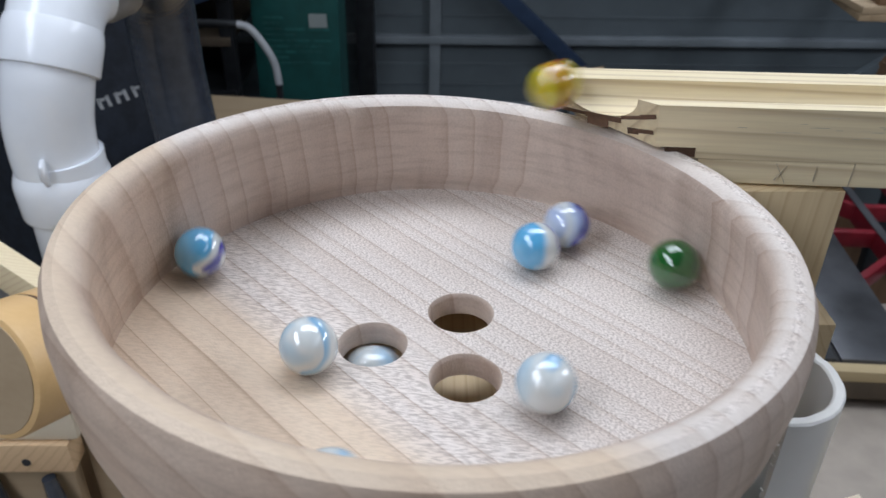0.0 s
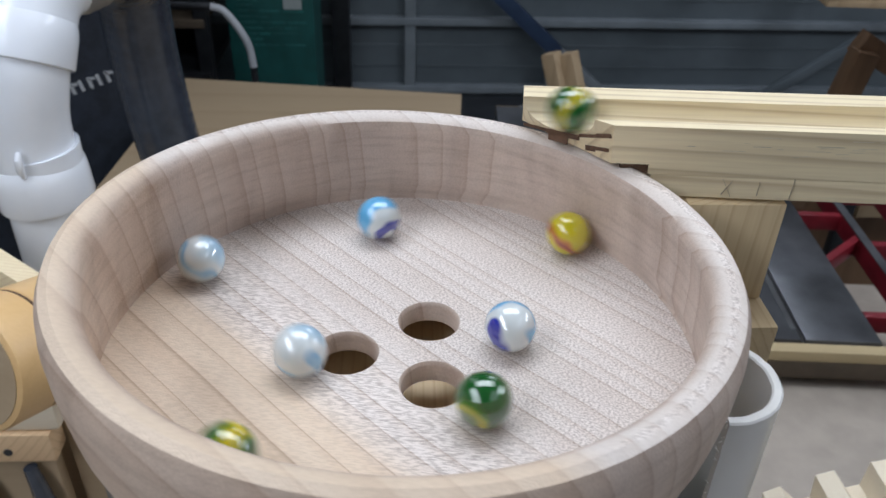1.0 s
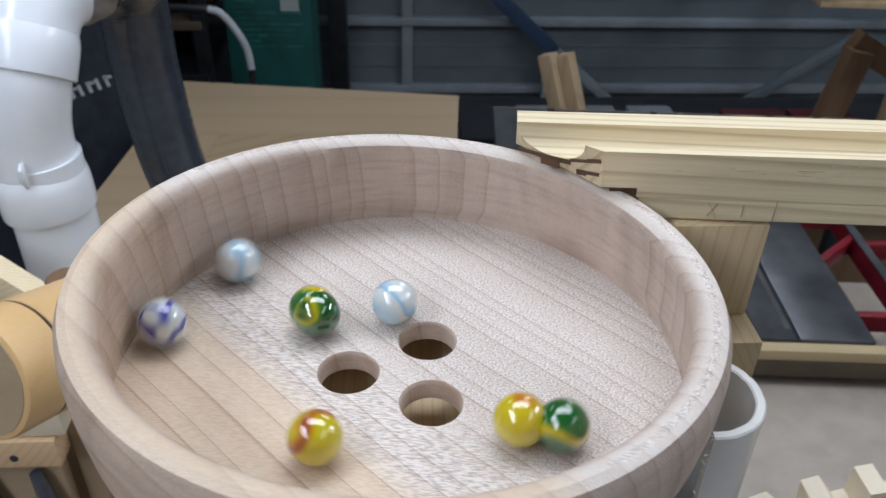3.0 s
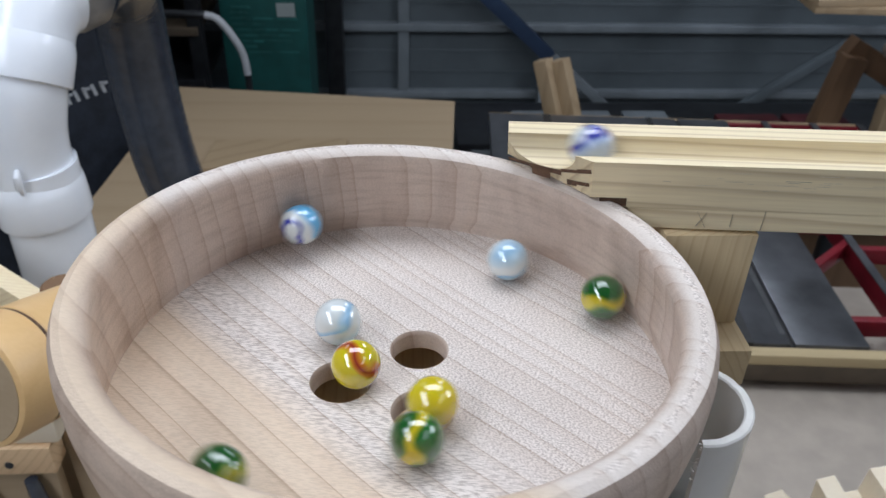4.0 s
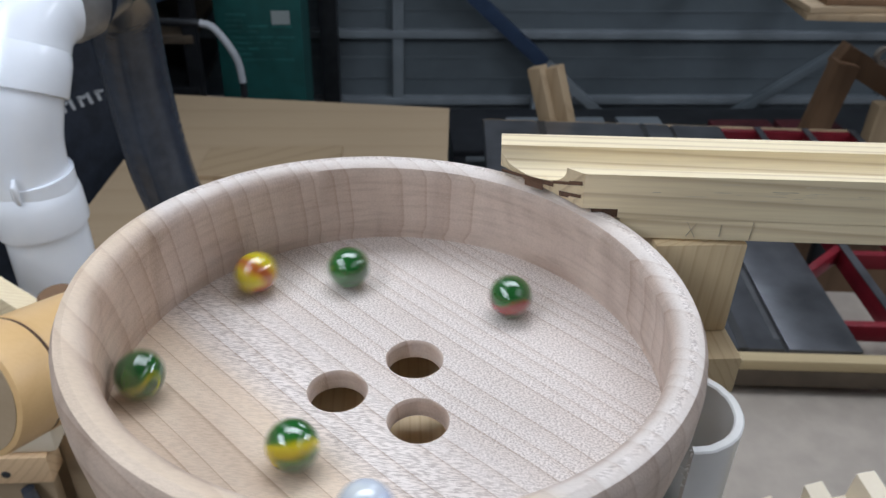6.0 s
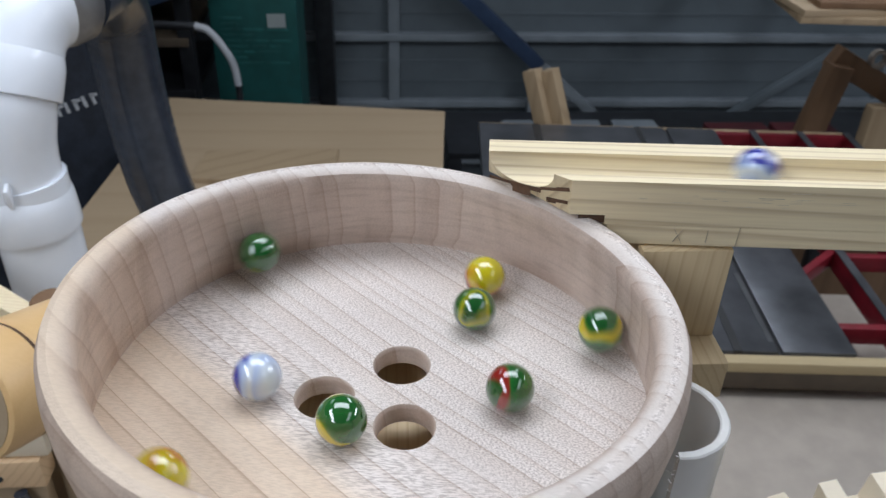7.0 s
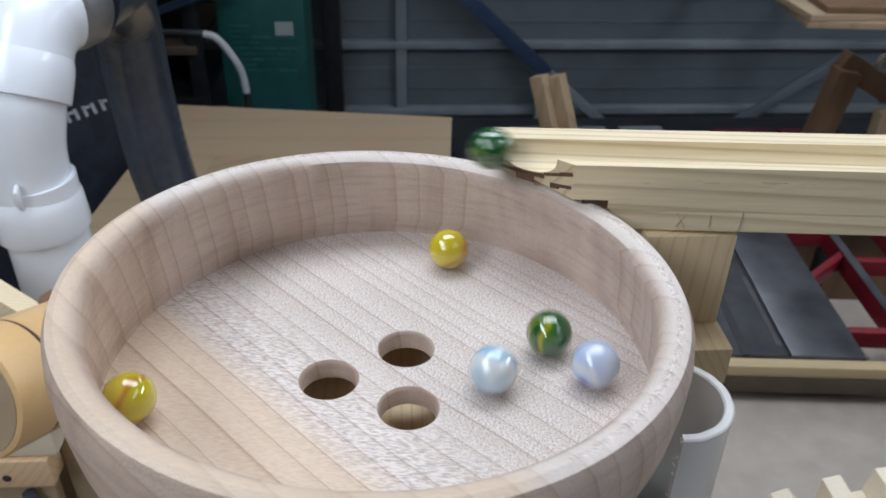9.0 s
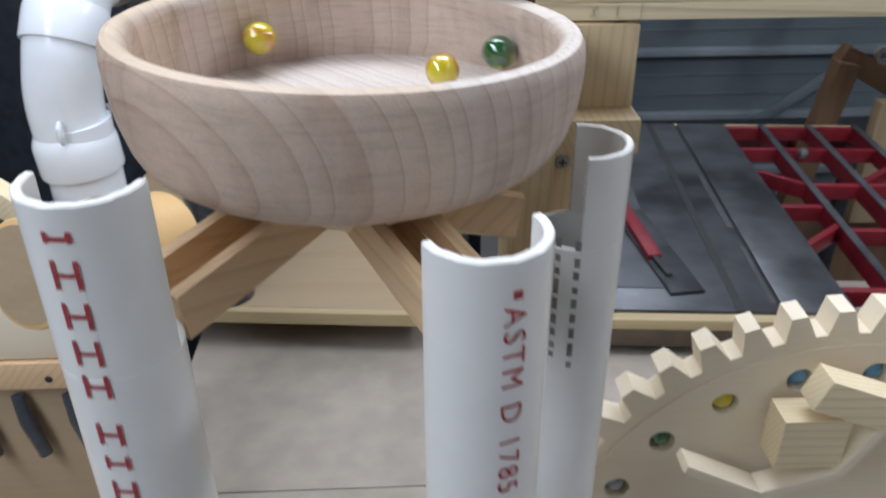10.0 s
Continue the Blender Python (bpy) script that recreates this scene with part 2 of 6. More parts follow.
CHANNEL = timber("warm_pine_channel", (0.80, 0.60, 0.38), (0.56, 0.37, 0.20), rot=(0, 0, -46), ring=600.0)
CHANNEL_ACROSS = timber("warm_pine_channel_across", (0.80, 0.60, 0.38), (0.56, 0.37, 0.20), rot=(0, 0, 64), ring=600.0)
DRUM = timber("oiled_turned_wood", (0.80, 0.56, 0.28), (0.66, 0.42, 0.18), rot=(90, 0, 0), ring=60.0, fibre=400.0, contrast=0.5, rough=0.4)
STUD = timber("aged_lumber", (0.46, 0.35, 0.22), (0.30, 0.21, 0.12), rot=(0, 90, 0), ring=90.0, fibre=200.0)
BROWN = timber("brown_lumber", (0.24, 0.14, 0.075), (0.14, 0.08, 0.04), rot=(0, 90, 0), ring=70.0, fibre=200.0)
DUCT = plain("bluish_white_plastic", (0.88, 0.92, 0.97), 0.16, grain=60.0, vary=0.02, relief=0.01)
PVC = plain("white_pvc", (0.85, 0.85, 0.825), 0.26, grain=60.0, vary=0.03, relief=0.02)
PVC_CUT = plain("sawn_pvc_edge", (0.86, 0.86, 0.85), 0.7, grain=900.0, vary=0.05, relief=0.4)
# burn marks, and the painted shade in the gap under the rail end
SCORCH_AND_SHADE = plain("scorched_and_shaded_wood", (0.13, 0.07, 0.04), 0.8, grain=500.0, vary=0.3)
RED_INK = plain("red_ink", (0.42, 0.05, 0.06), 0.5, grain=600.0, vary=0.2, relief=0)
BLACK_INK = plain("black_ink", (0.03, 0.03, 0.03), 0.5, grain=600.0, vary=0.2, relief=0)
SMUDGE = plain("grey_smudge", (0.66, 0.585, 0.44), 0.6, grain=600.0, vary=0.3, relief=0)
GREY_INK = plain("faded_grey_ink", (0.27, 0.26, 0.25), 0.5, grain=600.0, vary=0.3, relief=0)
PENCIL = plain("pencil_line", (0.46, 0.39, 0.285), 0.6, grain=600.0, vary=0.2, relief=0)
BLACK_RUBBER = plain("black_rubber", (0.040, 0.050, 0.068), 0.26, grain=60.0, vary=0.25, coat=0.6)
CLOTH = plain("navy_cloth", (0.015, 0.021, 0.033), 0.85, grain=300.0, vary=0.3, relief=0.3)
GREEN_BOX = plain("green_card", (0.008, 0.088, 0.080), 0.55, grain=25.0, vary=0.18)
GREEN_PRINT = plain("pale_green_print", (0.016, 0.11, 0.10), 0.55, grain=90.0, vary=0.3)
WHITE_LABEL = plain("white_label", (0.30, 0.34, 0.33), 0.5, vary=0.05)
STEEL_WALL = plain("grey_painted_steel", (0.122, 0.148, 0.163), 0.5, 0.0, grain=7.0, vary=0.15)
STEEL_RIB = plain("grey_steel_rib", (0.21, 0.24, 0.26), 0.45, 0.0, grain=12.0, vary=0.15)
BLUE_STEEL = plain("blue_steel_brace", (0.045, 0.075, 0.14), 0.4, 0.3, grain=20.0, vary=0.2)
DARK_STEEL = plain("dark_steel", (0.035, 0.038, 0.043), 0.4, 0.4, grain=30.0, vary=0.25)
GALV = plain("galvanised_clamp", (0.30, 0.30, 0.30), 0.4, 0.7, grain=60.0, vary=0.2)
IRON = plain("machined_cast_iron", (0.128, 0.133, 0.143), 0.32, 0.5, grain=12.0, vary=0.45, relief=0.03)
IRON_LIP = plain("bright_iron_edge", (0.20, 0.205, 0.21), 0.35, 0.8, grain=30.0, vary=0.2)
BIN_RED = plain("dull_red_plastic", (0.085, 0.012, 0.016), 0.6, grain=40.0, vary=0.2)
RED_IRON = plain("red_painted_iron", (0.19, 0.011, 0.020), 0.42, grain=40.0, vary=0.25)
YELLOW_RAIL = timber("varnished_edge_strip", (0.55, 0.45, 0.27), (0.40, 0.30, 0.16), ring=80.0, fibre=200.0, contrast=0.5)
MDF = plain("worn_grey_board", (0.405, 0.352, 0.295), 0.6, grain=22.0, vary=0.14, relief=0.05)
CONCRETE = plain("grey_concrete", (0.43, 0.41, 0.385), 0.8, grain=14.0, vary=0.10, relief=0.15)
# board colour darkened to paint in shade under tables and behind the saw
SHADOW_PLY = plain("shaded_board", (0.10, 0.075, 0.05), 0.7, grain=30.0, vary=0.25)
# unseen walls and ceiling: paint kept light so they bounce fill into the room
WALL_PAINT = plain("grey_bounce_wall", (0.30, 0.31, 0.32), 0.8, grain=6.0, vary=0.15)
CEILING_PAINT = plain("pale_bounce_ceiling", (0.55, 0.55, 0.54), 0.8, grain=5.0, vary=0.12)
HANDLE_GREY = plain("pale_grey_plastic", (0.42, 0.44, 0.46), 0.4, vary=0.08)
CHROME = plain("zinc_screw", (0.55, 0.57, 0.60), 0.3, 0.9, grain=200.0, vary=0.2)
LAMP_FRAME = plain("white_lamp_housing", (0.75, 0.75, 0.75), 0.4, vary=0.04)

# ---- geometry helpers ----
BASE = {}


def thing(name, at, label, category, group="", kind=""):
    """An empty at its base; `at` is in the bowl's space."""
    ob = new(name)
    ob.empty_display_size = 0.02
    ob.location = (at[0], at[1], at[2] + BZ)
    BASE[ob.name] = Vector(at)
    return tagged(ob, label, category, group, kind)


def finish(bm, smooth=35):
    bmesh.ops.recalc_face_normals(bm, faces=bm.faces[:])
    cut = math.cos(radians(smooth))
    for f in bm.faces:
        f.smooth = smooth > 0
    for e in bm.edges:
        if len(e.link_faces) == 2 and e.link_faces[0].normal.dot(e.link_faces[1].normal) < cut:
            e.smooth = False


def part(name, bm, material, parent, label="", smooth=35):
    """Links a bmesh, given in the bowl's space, as one mesh under a thing or a part."""
    base = BASE[parent.name]
    bmesh.ops.translate(bm, vec=-base, verts=bm.verts[:])
    finish(bm, smooth)
    data = bpy.data.meshes.new(name)
    bm.to_mesh(data)
    bm.free()
    data.materials.append(material)
    ob = new(name, data)
    ob.parent = parent
    BASE[ob.name] = base
    return tagged(ob, label)


def solid(name, bm, material, at, label, category, group="", kind="", smooth=35):
    """A thing of one mesh."""
    bmesh.ops.translate(bm, vec=-Vector(at), verts=bm.verts[:])
    finish(bm, smooth)
    data = bpy.data.meshes.new(name)
    bm.to_mesh(data)
    bm.free()
    data.materials.append(material)
    ob = new(name, data)
    ob.location = (at[0], at[1], at[2] + BZ)
    BASE[ob.name] = Vector(at)
    return tagged(ob, label, category, group, kind)


def box(x0, x1, y0, y1, z0, z1, bevel=0.0, bm=None, turn=None):
    bm = bm or bmesh.new()
    m = Matrix.Translation(((x0 + x1) / 2, (y0 + y1) / 2, (z0 + z1) / 2))
    if turn:
        m = m @ pose(0, 0, 0, *turn)
    g = bmesh.ops.create_cube(bm, size=1.0, matrix=m @ Matrix.Diagonal((x1 - x0, y1 - y0, z1 - z0, 1)))
    if bevel:
        edges = list({e for v in g["verts"] for e in v.link_edges})
        bmesh.ops.bevel(bm, geom=edges, offset=bevel, segments=2, affect="EDGES", profile=0.6)
    return bm


def bar(a, b, w, h, bevel=0.0, bm=None, roll=0.0):
    """A straight batten from a to b, w wide and h high."""
    bm = bm or bmesh.new()
    a, b = Vector(a), Vector(b)
    d = b - a
    turn = d.to_track_quat("X", "Z").to_matrix().to_4x4()
    m = Matrix.Translation((a + b) / 2) @ turn @ pose(0, 0, 0, roll) @ Matrix.Diagonal((d.length, w, h, 1))
    g = bmesh.ops.create_cube(bm, size=1.0, matrix=m)
    if bevel:
        edges = list({e for v in g["verts"] for e in v.link_edges})
        bmesh.ops.bevel(bm, geom=edges, offset=bevel, segments=2, affect="EDGES", profile=0.6)
    return bm


def lathe(profile, seg=96, bm=None, close=False, m=None):
    """Turns (radius, height) pairs about z."""
    bm = bm or bmesh.new()
    rings = []
    for r, z in profile:
        if r < 1e-6:
            rings.append([bm.verts.new((0, 0, z))])
        else:
            rings.append([bm.verts.new((r * math.cos(2 * math.pi * i / seg), r * math.sin(2 * math.pi * i / seg), z)) for i in range(seg)])
    pairs = list(zip(rings, rings[1:])) + ([(rings[-1], rings[0])] if close else [])
    for a, b in pairs:
        for i in range(seg):
            j = (i + 1) % seg
            vs = [a[i % len(a)], a[j % len(a)], b[j % len(b)], b[i % len(b)]]
            vs = list(dict.fromkeys(vs))
            if len(vs) > 2:
                bm.faces.new(vs)
    if m is not None:
        bmesh.ops.transform(bm, matrix=m, verts=[v for ring in rings for v in ring])
    return bm


def arc_shell(cx, cy, ro, ri, a0, a1, z0, z1, seg=32, bm=None, ragged=0.0, seed=1):
    """A piece of pipe wall between two angles (degrees), solid."""
    bm = bm or bmesh.new()
    rnd = random.Random(seed)
    full = a1 - a0 >= 359.9
    cols = []
    for i in range(seg + (0 if full else 1)):
        a = radians(a0 + (a1 - a0) * i / seg)
        c, s = math.cos(a), math.sin(a)
        top = z1 + rnd.uniform(-ragged, ragged)
        cols.append([bm.verts.new((cx + r * c, cy + r * s, z)) for r, z in
                     ((ro, z0), (ro, top - 0.0006), (ro - 0.0006, top), (ri + 0.0006, top), (ri, top - 0.0006), (ri, z0))])
    n = len(cols)
    for i in range(n if full else n - 1):
        a, b = cols[i], cols[(i + 1) % n]
        for k in range(6):
            bm.faces.new((a[k], b[k], b[(k + 1) % 6], a[(k + 1) % 6]))
    if not full:
        bm.faces.new(cols[0])
        bm.faces.new(cols[-1][::-1])
    return bm


def pipe(points, radius, seg=24, bm=None, caps=True):
    """A round bar along a smooth line; radius may be a list."""
    bm = bm or bmesh.new()
    pts = [Vector(p) for p in points]
    rad = radius if isinstance(radius, (list, tuple)) else [radius] * len(pts)
    rings, up = [], None
    for i, p in enumerate(pts):
        d = (pts[min(i + 1, len(pts) - 1)] - pts[max(i - 1, 0)]).normalized()
        if up is None:
            up = d.orthogonal().normalized()
        up = (up - d * up.dot(d)).normalized()
        side = d.cross(up)
        rings.append([bm.verts.new(p + rad[i] * (math.cos(2 * math.pi * k / seg) * up + math.sin(2 * math.pi * k / seg) * side)) for k in range(seg)])
    for a, b in zip(rings, rings[1:]):
        for k in range(seg):
            bm.faces.new((a[k], a[(k + 1) % seg], b[(k + 1) % seg], b[k]))
    if caps:
        bm.faces.new(rings[0][::-1])
        bm.faces.new(rings[-1])
    return bm


def smooth_line(points, n=8):
    """Catmull-Rom through the points."""
    p = [Vector(q) for q in points]
    p = [2 * p[0] - p[1]] + p + [2 * p[-1] - p[-2]]
    out = []
    for i in range(1, len(p) - 2):
        for k in range(n):
            t = k / n
            out.append(0.5 * (2 * p[i] + (p[i + 1] - p[i - 1]) * t + (2 * p[i - 1] - 5 * p[i] + 4 * p[i + 1] - p[i + 2]) * t * t
                              + (3 * p[i] - p[i - 1] - 3 * p[i + 1] + p[i + 2]) * t ** 3))
    out.append(p[-2])
    return out


def prism(outline, length, m, bm=None):
    """A flat outline in (y, z), drawn out along x from 0 to length, then moved by m."""
    bm = bm or bmesh.new()
    a = [bm.verts.new((0, y, z)) for y, z in outline]
    b = [bm.verts.new((length, y, z)) for y, z in outline]
    n = len(outline)
    bm.faces.new(a[::-1])
    bm.faces.new(b)
    for i in range(n):
        bm.faces.new((a[i], a[(i + 1) % n], b[(i + 1) % n], b[i]))
    bmesh.ops.transform(bm, matrix=m, verts=a + b)
    return bm


def groove_outline(width, height, groove_r, centre=0.0, drop=0.0, steps=14):
    """A batten's section with a round groove in its top."""
    h = width / 2
    pts = [(-h, 0), (h, 0), (h, height)]
    for i in range(steps + 1):
        a = math.pi * i / steps
        pts.append((centre + groove_r * math.cos(a), height - drop - groove_r * 0.92 * math.sin(a)))
    if drop:
        pts.insert(3, (centre + groove_r, height))
        pts.append((centre - groove_r, height))
    pts.append((-h, height))
    return pts


def text_mesh(words, size, material, parent, m, name="lettering", label="", wrap=None):
    """Flat lettering in the built-in font, laid on a pipe of radius `wrap` about the local z axis through wrap's centre."""
    cu = bpy.data.curves.new("lettering_curve", "FONT")
    cu.body, cu.size, cu.resolution_u, cu.align_x, cu.space_character = words, size, 3, "LEFT", 1.22
    ob = new("lettering_source", cu)
    data = bpy.data.meshes.new_from_object(ob.evaluated_get(bpy.context.evaluated_depsgraph_get()))
    bpy.data.objects.remove(ob)
    bm = bmesh.new()
    bm.from_mesh(data)
    bpy.data.meshes.remove(data)
    m(bm)
    return part(name, bm, material, parent, label, smooth=0)


# ---- setting ----
def setting():
    solid("floor", box(-3.5, 4.0, -3.2, 2.75, -1.62, -1.5), CONCRETE, (0, 0, -1.5), "smooth grey concrete workshop floor with faint stains", "floor", kind="structure")
    wall = thing("wall_north", (0, 2.7, -1.5), "ribbed grey painted steel wall behind the saw", "wall", kind="structure")
    part("panel", box(-3.5, 4.0, 2.70, 2.80, -1.5, 1.1), STEEL_WALL, wall)
    for z in (-1.27, -1.03, -0.775, -0.535, -0.29, -0.05, 0.19, 0.43):
        part("rib", box(-3.5, 4.0, 2.665, 2.702, z - 0.014, z + 0.014, 0.004), STEEL_RIB, wall)
        for k in range(2):
            zz = z + 0.08 * (k + 1)
            part("crease", box(-3.5, 4.0, 2.697, 2.703, zz - 0.004, zz + 0.004), STEEL_WALL, wall)
    for x in (0.055, 1.95, -1.6, 3.2):
        part("stile", box(x - 0.02, x + 0.02, 2.672, 2.703, -1.265, 1.1, 0.004), STEEL_RIB, wall)
    # unseen walls and ceiling, added to close the room and bounce light
    for n, a in (("wall_west", (-3.6, -3.5, -3.2, 2.8)), ("wall_east", (4.0, 4.1, -3.2, 2.8)), ("wall_south", (-3.6, 4.1, -3.3, -3.2))):
        solid(n, box(*a, -1.5, 1.1), WALL_PAINT, ((a[0] + a[1]) / 2, (a[2] + a[3]) / 2, -1.5), "plain grey unseen wall, added to close the room and bounce light", "wall", kind="structure")
    solid("ceiling", box(-3.6, 4.1, -3.3, 2.8, 1.1, 1.2), CEILING_PAINT, (0, 0, 1.1), "plain pale unseen ceiling, added to bounce light down", "ceiling", kind="structure")
    lamp = thing("panel_lamp", (0.08, 0.42, 1.10), "flat white panel lamp on the ceiling", "lamp")
    part("housing", box(-0.52, 0.68, 0.12, 0.72, 1.06, 1.098, 0.004), LAMP_FRAME, lamp)
    # housings for the added fill tubes, out of view
    for x, y, _ in FILL_TUBES:
        lamp = thing("fill_tube_lamp", (x, y, 1.10), "wide white twin-tube housing of an added fill lamp", "lamp", group="tube lamps")
        part("housing", box(x - 0.22, x + 0.22, y - 0.62, y + 0.62, 1.07, 1.098, 0.004), LAMP_FRAME, lamp)


# ---- the marble run ----
BC = (0.0, 0.0035)  # the bowl's axis
HOLES = ((-0.0173, 0.0), (0.0087, 0.015), (0.0087, -0.0145))


def make_bowl():
    bowl = thing("wooden_bowl", (BC[0], BC[1], -0.0165), "turned pale maple bowl with three drain holes in its flat floor", "bowl")
    bm = bmesh.new()
    seg = 128
    outer = [(0.0906, 0.0), (0.0908, 0.0016), (0.0900, 0.0042), (0.0890, 0.0075), (0.0887, 0.011), (0.0878, 0.021), (0.0864, 0.029), (0.0857, 0.0325), (0.0867, 0.0353), (0.0891, 0.0371), (0.0922, 0.0376),
             (0.0946, 0.0366), (0.0961, 0.0340), (0.0968, 0.0295), (0.0966, 0.022), (0.0953, 0.0115), (0.0926, 0.002), (0.0905, -0.0024), (0.0877, -0.006), (0.0841, -0.0090), (0.0800, -0.0115), (0.0756, -0.0135), (0.0710, -0.0150), (0.0675, -0.0158), (0.0640, -0.0163), (0.0610, -0.0165),
             (0.0480, -0.0165), (0.0455, -0.0150), (0.0450, -0.0080)]
    lathe(outer, seg, bm)
    for z, rim_r in ((0.0, 0.0906), (-0.008, 0.0450)):
        loops = []
        ring = [bm.verts.new((rim_r * math.cos(2 * math.pi * i / seg), rim_r * math.sin(2 * math.pi * i / seg), z)) for i in range(seg)]
        loops += [bm.edges.new((ring[i], ring[(i + 1) % seg])) for i in range(seg)]
        for hx, hy in HOLES:
            r = 0.0101
            h = [bm.verts.new((hx - BC[0] + r * math.cos(2 * math.pi * i / 48), hy - BC[1] + r * math.sin(2 * math.pi * i / 48), z)) for i in range(48)]
            loops += [bm.edges.new((h[i], h[(i + 1) % 48])) for i in range(48)]
        bmesh.ops.triangle_fill(bm, use_beauty=True, edges=loops)
    for hx, hy in HOLES:
        lathe([(0.0101, 0.0), (0.0096, -0.0007), (0.0095, -0.002), (0.0095, -0.0074), (0.0101, -0.008)], 48, bm, m=Matrix.Translation((hx - BC[0], hy - BC[1], 0)))
    bmesh.ops.remove_doubles(bm, verts=bm.verts[:], dist=0.00008)
    for v in bm.verts:  # the rim has warped as the wood dried
        if v.co.z > 0:
            w = v.co.z / 0.0376
            v.co.z += w * (0.0034 - 0.034 * v.co.x - 0.0245 * v.co.y)
            v.co.y = v.co.y * (1 - 0.013 * w) - 0.0016 * w
    bmesh.ops.translate(bm, vec=(BC[0], BC[1], 0), verts=bm.verts[:])
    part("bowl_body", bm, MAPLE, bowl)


RAIL = Matrix.Translation((0.045, 0.087, 0.0515)) @ pose(0, 0, 0, 0, -2.06, -8.25)  # x along the rail, y across it, top at z = 0


def make_rail():
    rail = thing("marble_rail", (0.20, 0.05, 0.030), "pale pine rail with a round groove, feeding the bowl", "rail")

    def end_x(y):
        return max(0.0, -0.0100 - y) * 1.36

    def section(low):
        r, c = 0.0088, -0.0188
        pts = [(-0.0322, low), (0.0, low), (0.0, 0.0)]
        pts += [(c + r * math.cos(math.pi * i / 16), -0.0086 * math.sin(math.pi * i / 16) ** 0.8) for i in range(17)]
        return pts + [(-0.0322, 0.0)]
    bm = prism(section(-0.0138), 0.043, Matrix())
    for v in bm.verts:
        if v.co.x < 0.02:
            v.co.x = end_x(v.co.y)
    prism(section(-0.0174), 0.80, Matrix.Translation((0.043, 0, 0)), bm)
    bmesh.ops.transform(bm, matrix=RAIL, verts=bm.verts[:])
    part("grooved_batten", bm, PINE_RAIL, rail)

    def piece(name, bm, material, label=""):
        bmesh.ops.transform(bm, matrix=RAIL, verts=bm.verts[:])
        return part(name, bm, material, rail, label)
    piece("under_strip", box(0.0440, 0.84, -0.0319, -0.0003, -0.0258, -0.0176, 0.0003), PINE_RAIL, "thin pine strip under the rail")
    # burnt saw marks on the slanting end
    def on_end(y, z):
        return Vector((end_x(y) - 0.0002, y, z))
    for y0, y1, z0, z1, tall in ((-0.0318, -0.0285, -0.0040, -0.0056, 0.0009), (-0.0285, -0.0245, -0.0058, -0.0076, 0.0007), (-0.0245, -0.0165, -0.0086, -0.0099, 0.0011), (-0.0218, -0.0170, -0.0108, -0.0112, 0.0022),
                                 (-0.0165, -0.0105, -0.0097, -0.0104, 0.0007), (-0.0316, -0.0285, -0.0094, -0.0103, 0.0008), (-0.0285, -0.0262, -0.0106, -0.0112, 0.0012)):
        piece("scorch_mark", bar(on_end(y0, z0), on_end(y1, z1), 0.0003, tall * 1.6), SCORCH_AND_SHADE, "dark scorched saw mark")
    for x, lean, tall in ((0.0915, 4, 0.0080), (0.0700, -28, 0.0072), (0.0700, 30, 0.0060), (0.0805, 3, 0.0050)):
        piece("pencil_mark", box(x - 0.00008, x + 0.00008, -0.0324, -0.0320, -0.0216 - tall / 2, -0.0216 + tall / 2, turn=(0, lean, 0)), PENCIL)
    # dark filler stands in for shade in the gap above the bowl rim
    piece("dark_shoulder", box(0.0335, 0.0439, -0.0314, -0.001, -0.0174, -0.0139), SCORCH_AND_SHADE, "dark filler for the shaded gap where the rail meets the bowl")
    rnd = random.Random(5)
    for k in range(22):
        x = rnd.gauss(0.092, 0.022)
        z = rnd.gauss(-0.0062, 0.0014)
        piece("grey_smudge", box(x, x + rnd.uniform(0.002, 0.009), -0.03222, -0.0321, z, z + rnd.uniform(0.00008, 0.0002)), SMUDGE)
    part("far_upright", box(0.72, 0.76, -0.052, -0.018, -0.70, 0.0490, 0.0008), PINE_Z, rail)


def make_stand():
    st = thing("support_frame", (0.08, 0.05, -0.70), "pine upright frame that carries the rail and the bowl", "stand")
    part("upright", box(0.098, 0.1325, 0.0430, 0.072, -0.0135, 0.0270, 0.0008), PINE_Z, st)
    part("cross_block", box(0.094, 0.1335, 0.0265, 0.080, -0.031, -0.0137, 0.0008), PINE_Y, st)
    part("post", box(0.072, 0.094, 0.028, 0.066, -0.70, -0.0138, 0.0008), PINE_Z, st)
    part("bracket", box(0.0942, 0.108, 0.034, 0.066, -0.075, -0.0302, 0.0008), PINE_Z, st)
    s = part("screw", lathe([(0, 0.0016), (0.0032, 0.0012), (0.0040, 0.0), (0, 0.0)], 20, m=Matrix.Translation((0.0985, 0.0339, -0.0375)) @ pose(0, 0, 0, 90)), CHROME, st, "zinc cross-head screw")
    bm = box(0.0965, 0.1005, 0.0319, 0.0325, -0.0379, -0.0371)
    box(0.0981, 0.0989, 0.0319, 0.0325, -0.0395, -0.0355, bm=bm)
    part("cross_slot", bm, BLACK_INK, s)
    part("catch_tray", lathe([(0, -0.0192), (0.0440, -0.0192), (0.0440, -0.0260), (0.028, -0.0420), (0, -0.0420)], 48, m=Matrix.Translation((BC[0], BC[1], 0))), PINE_Y, st, "round pine tray under the drain holes")
    part("brace", bar((0.0, 0.02, -0.050), (0.083, 0.047, -0.075), 0.02, 0.016, 0.0006), PINE, st)


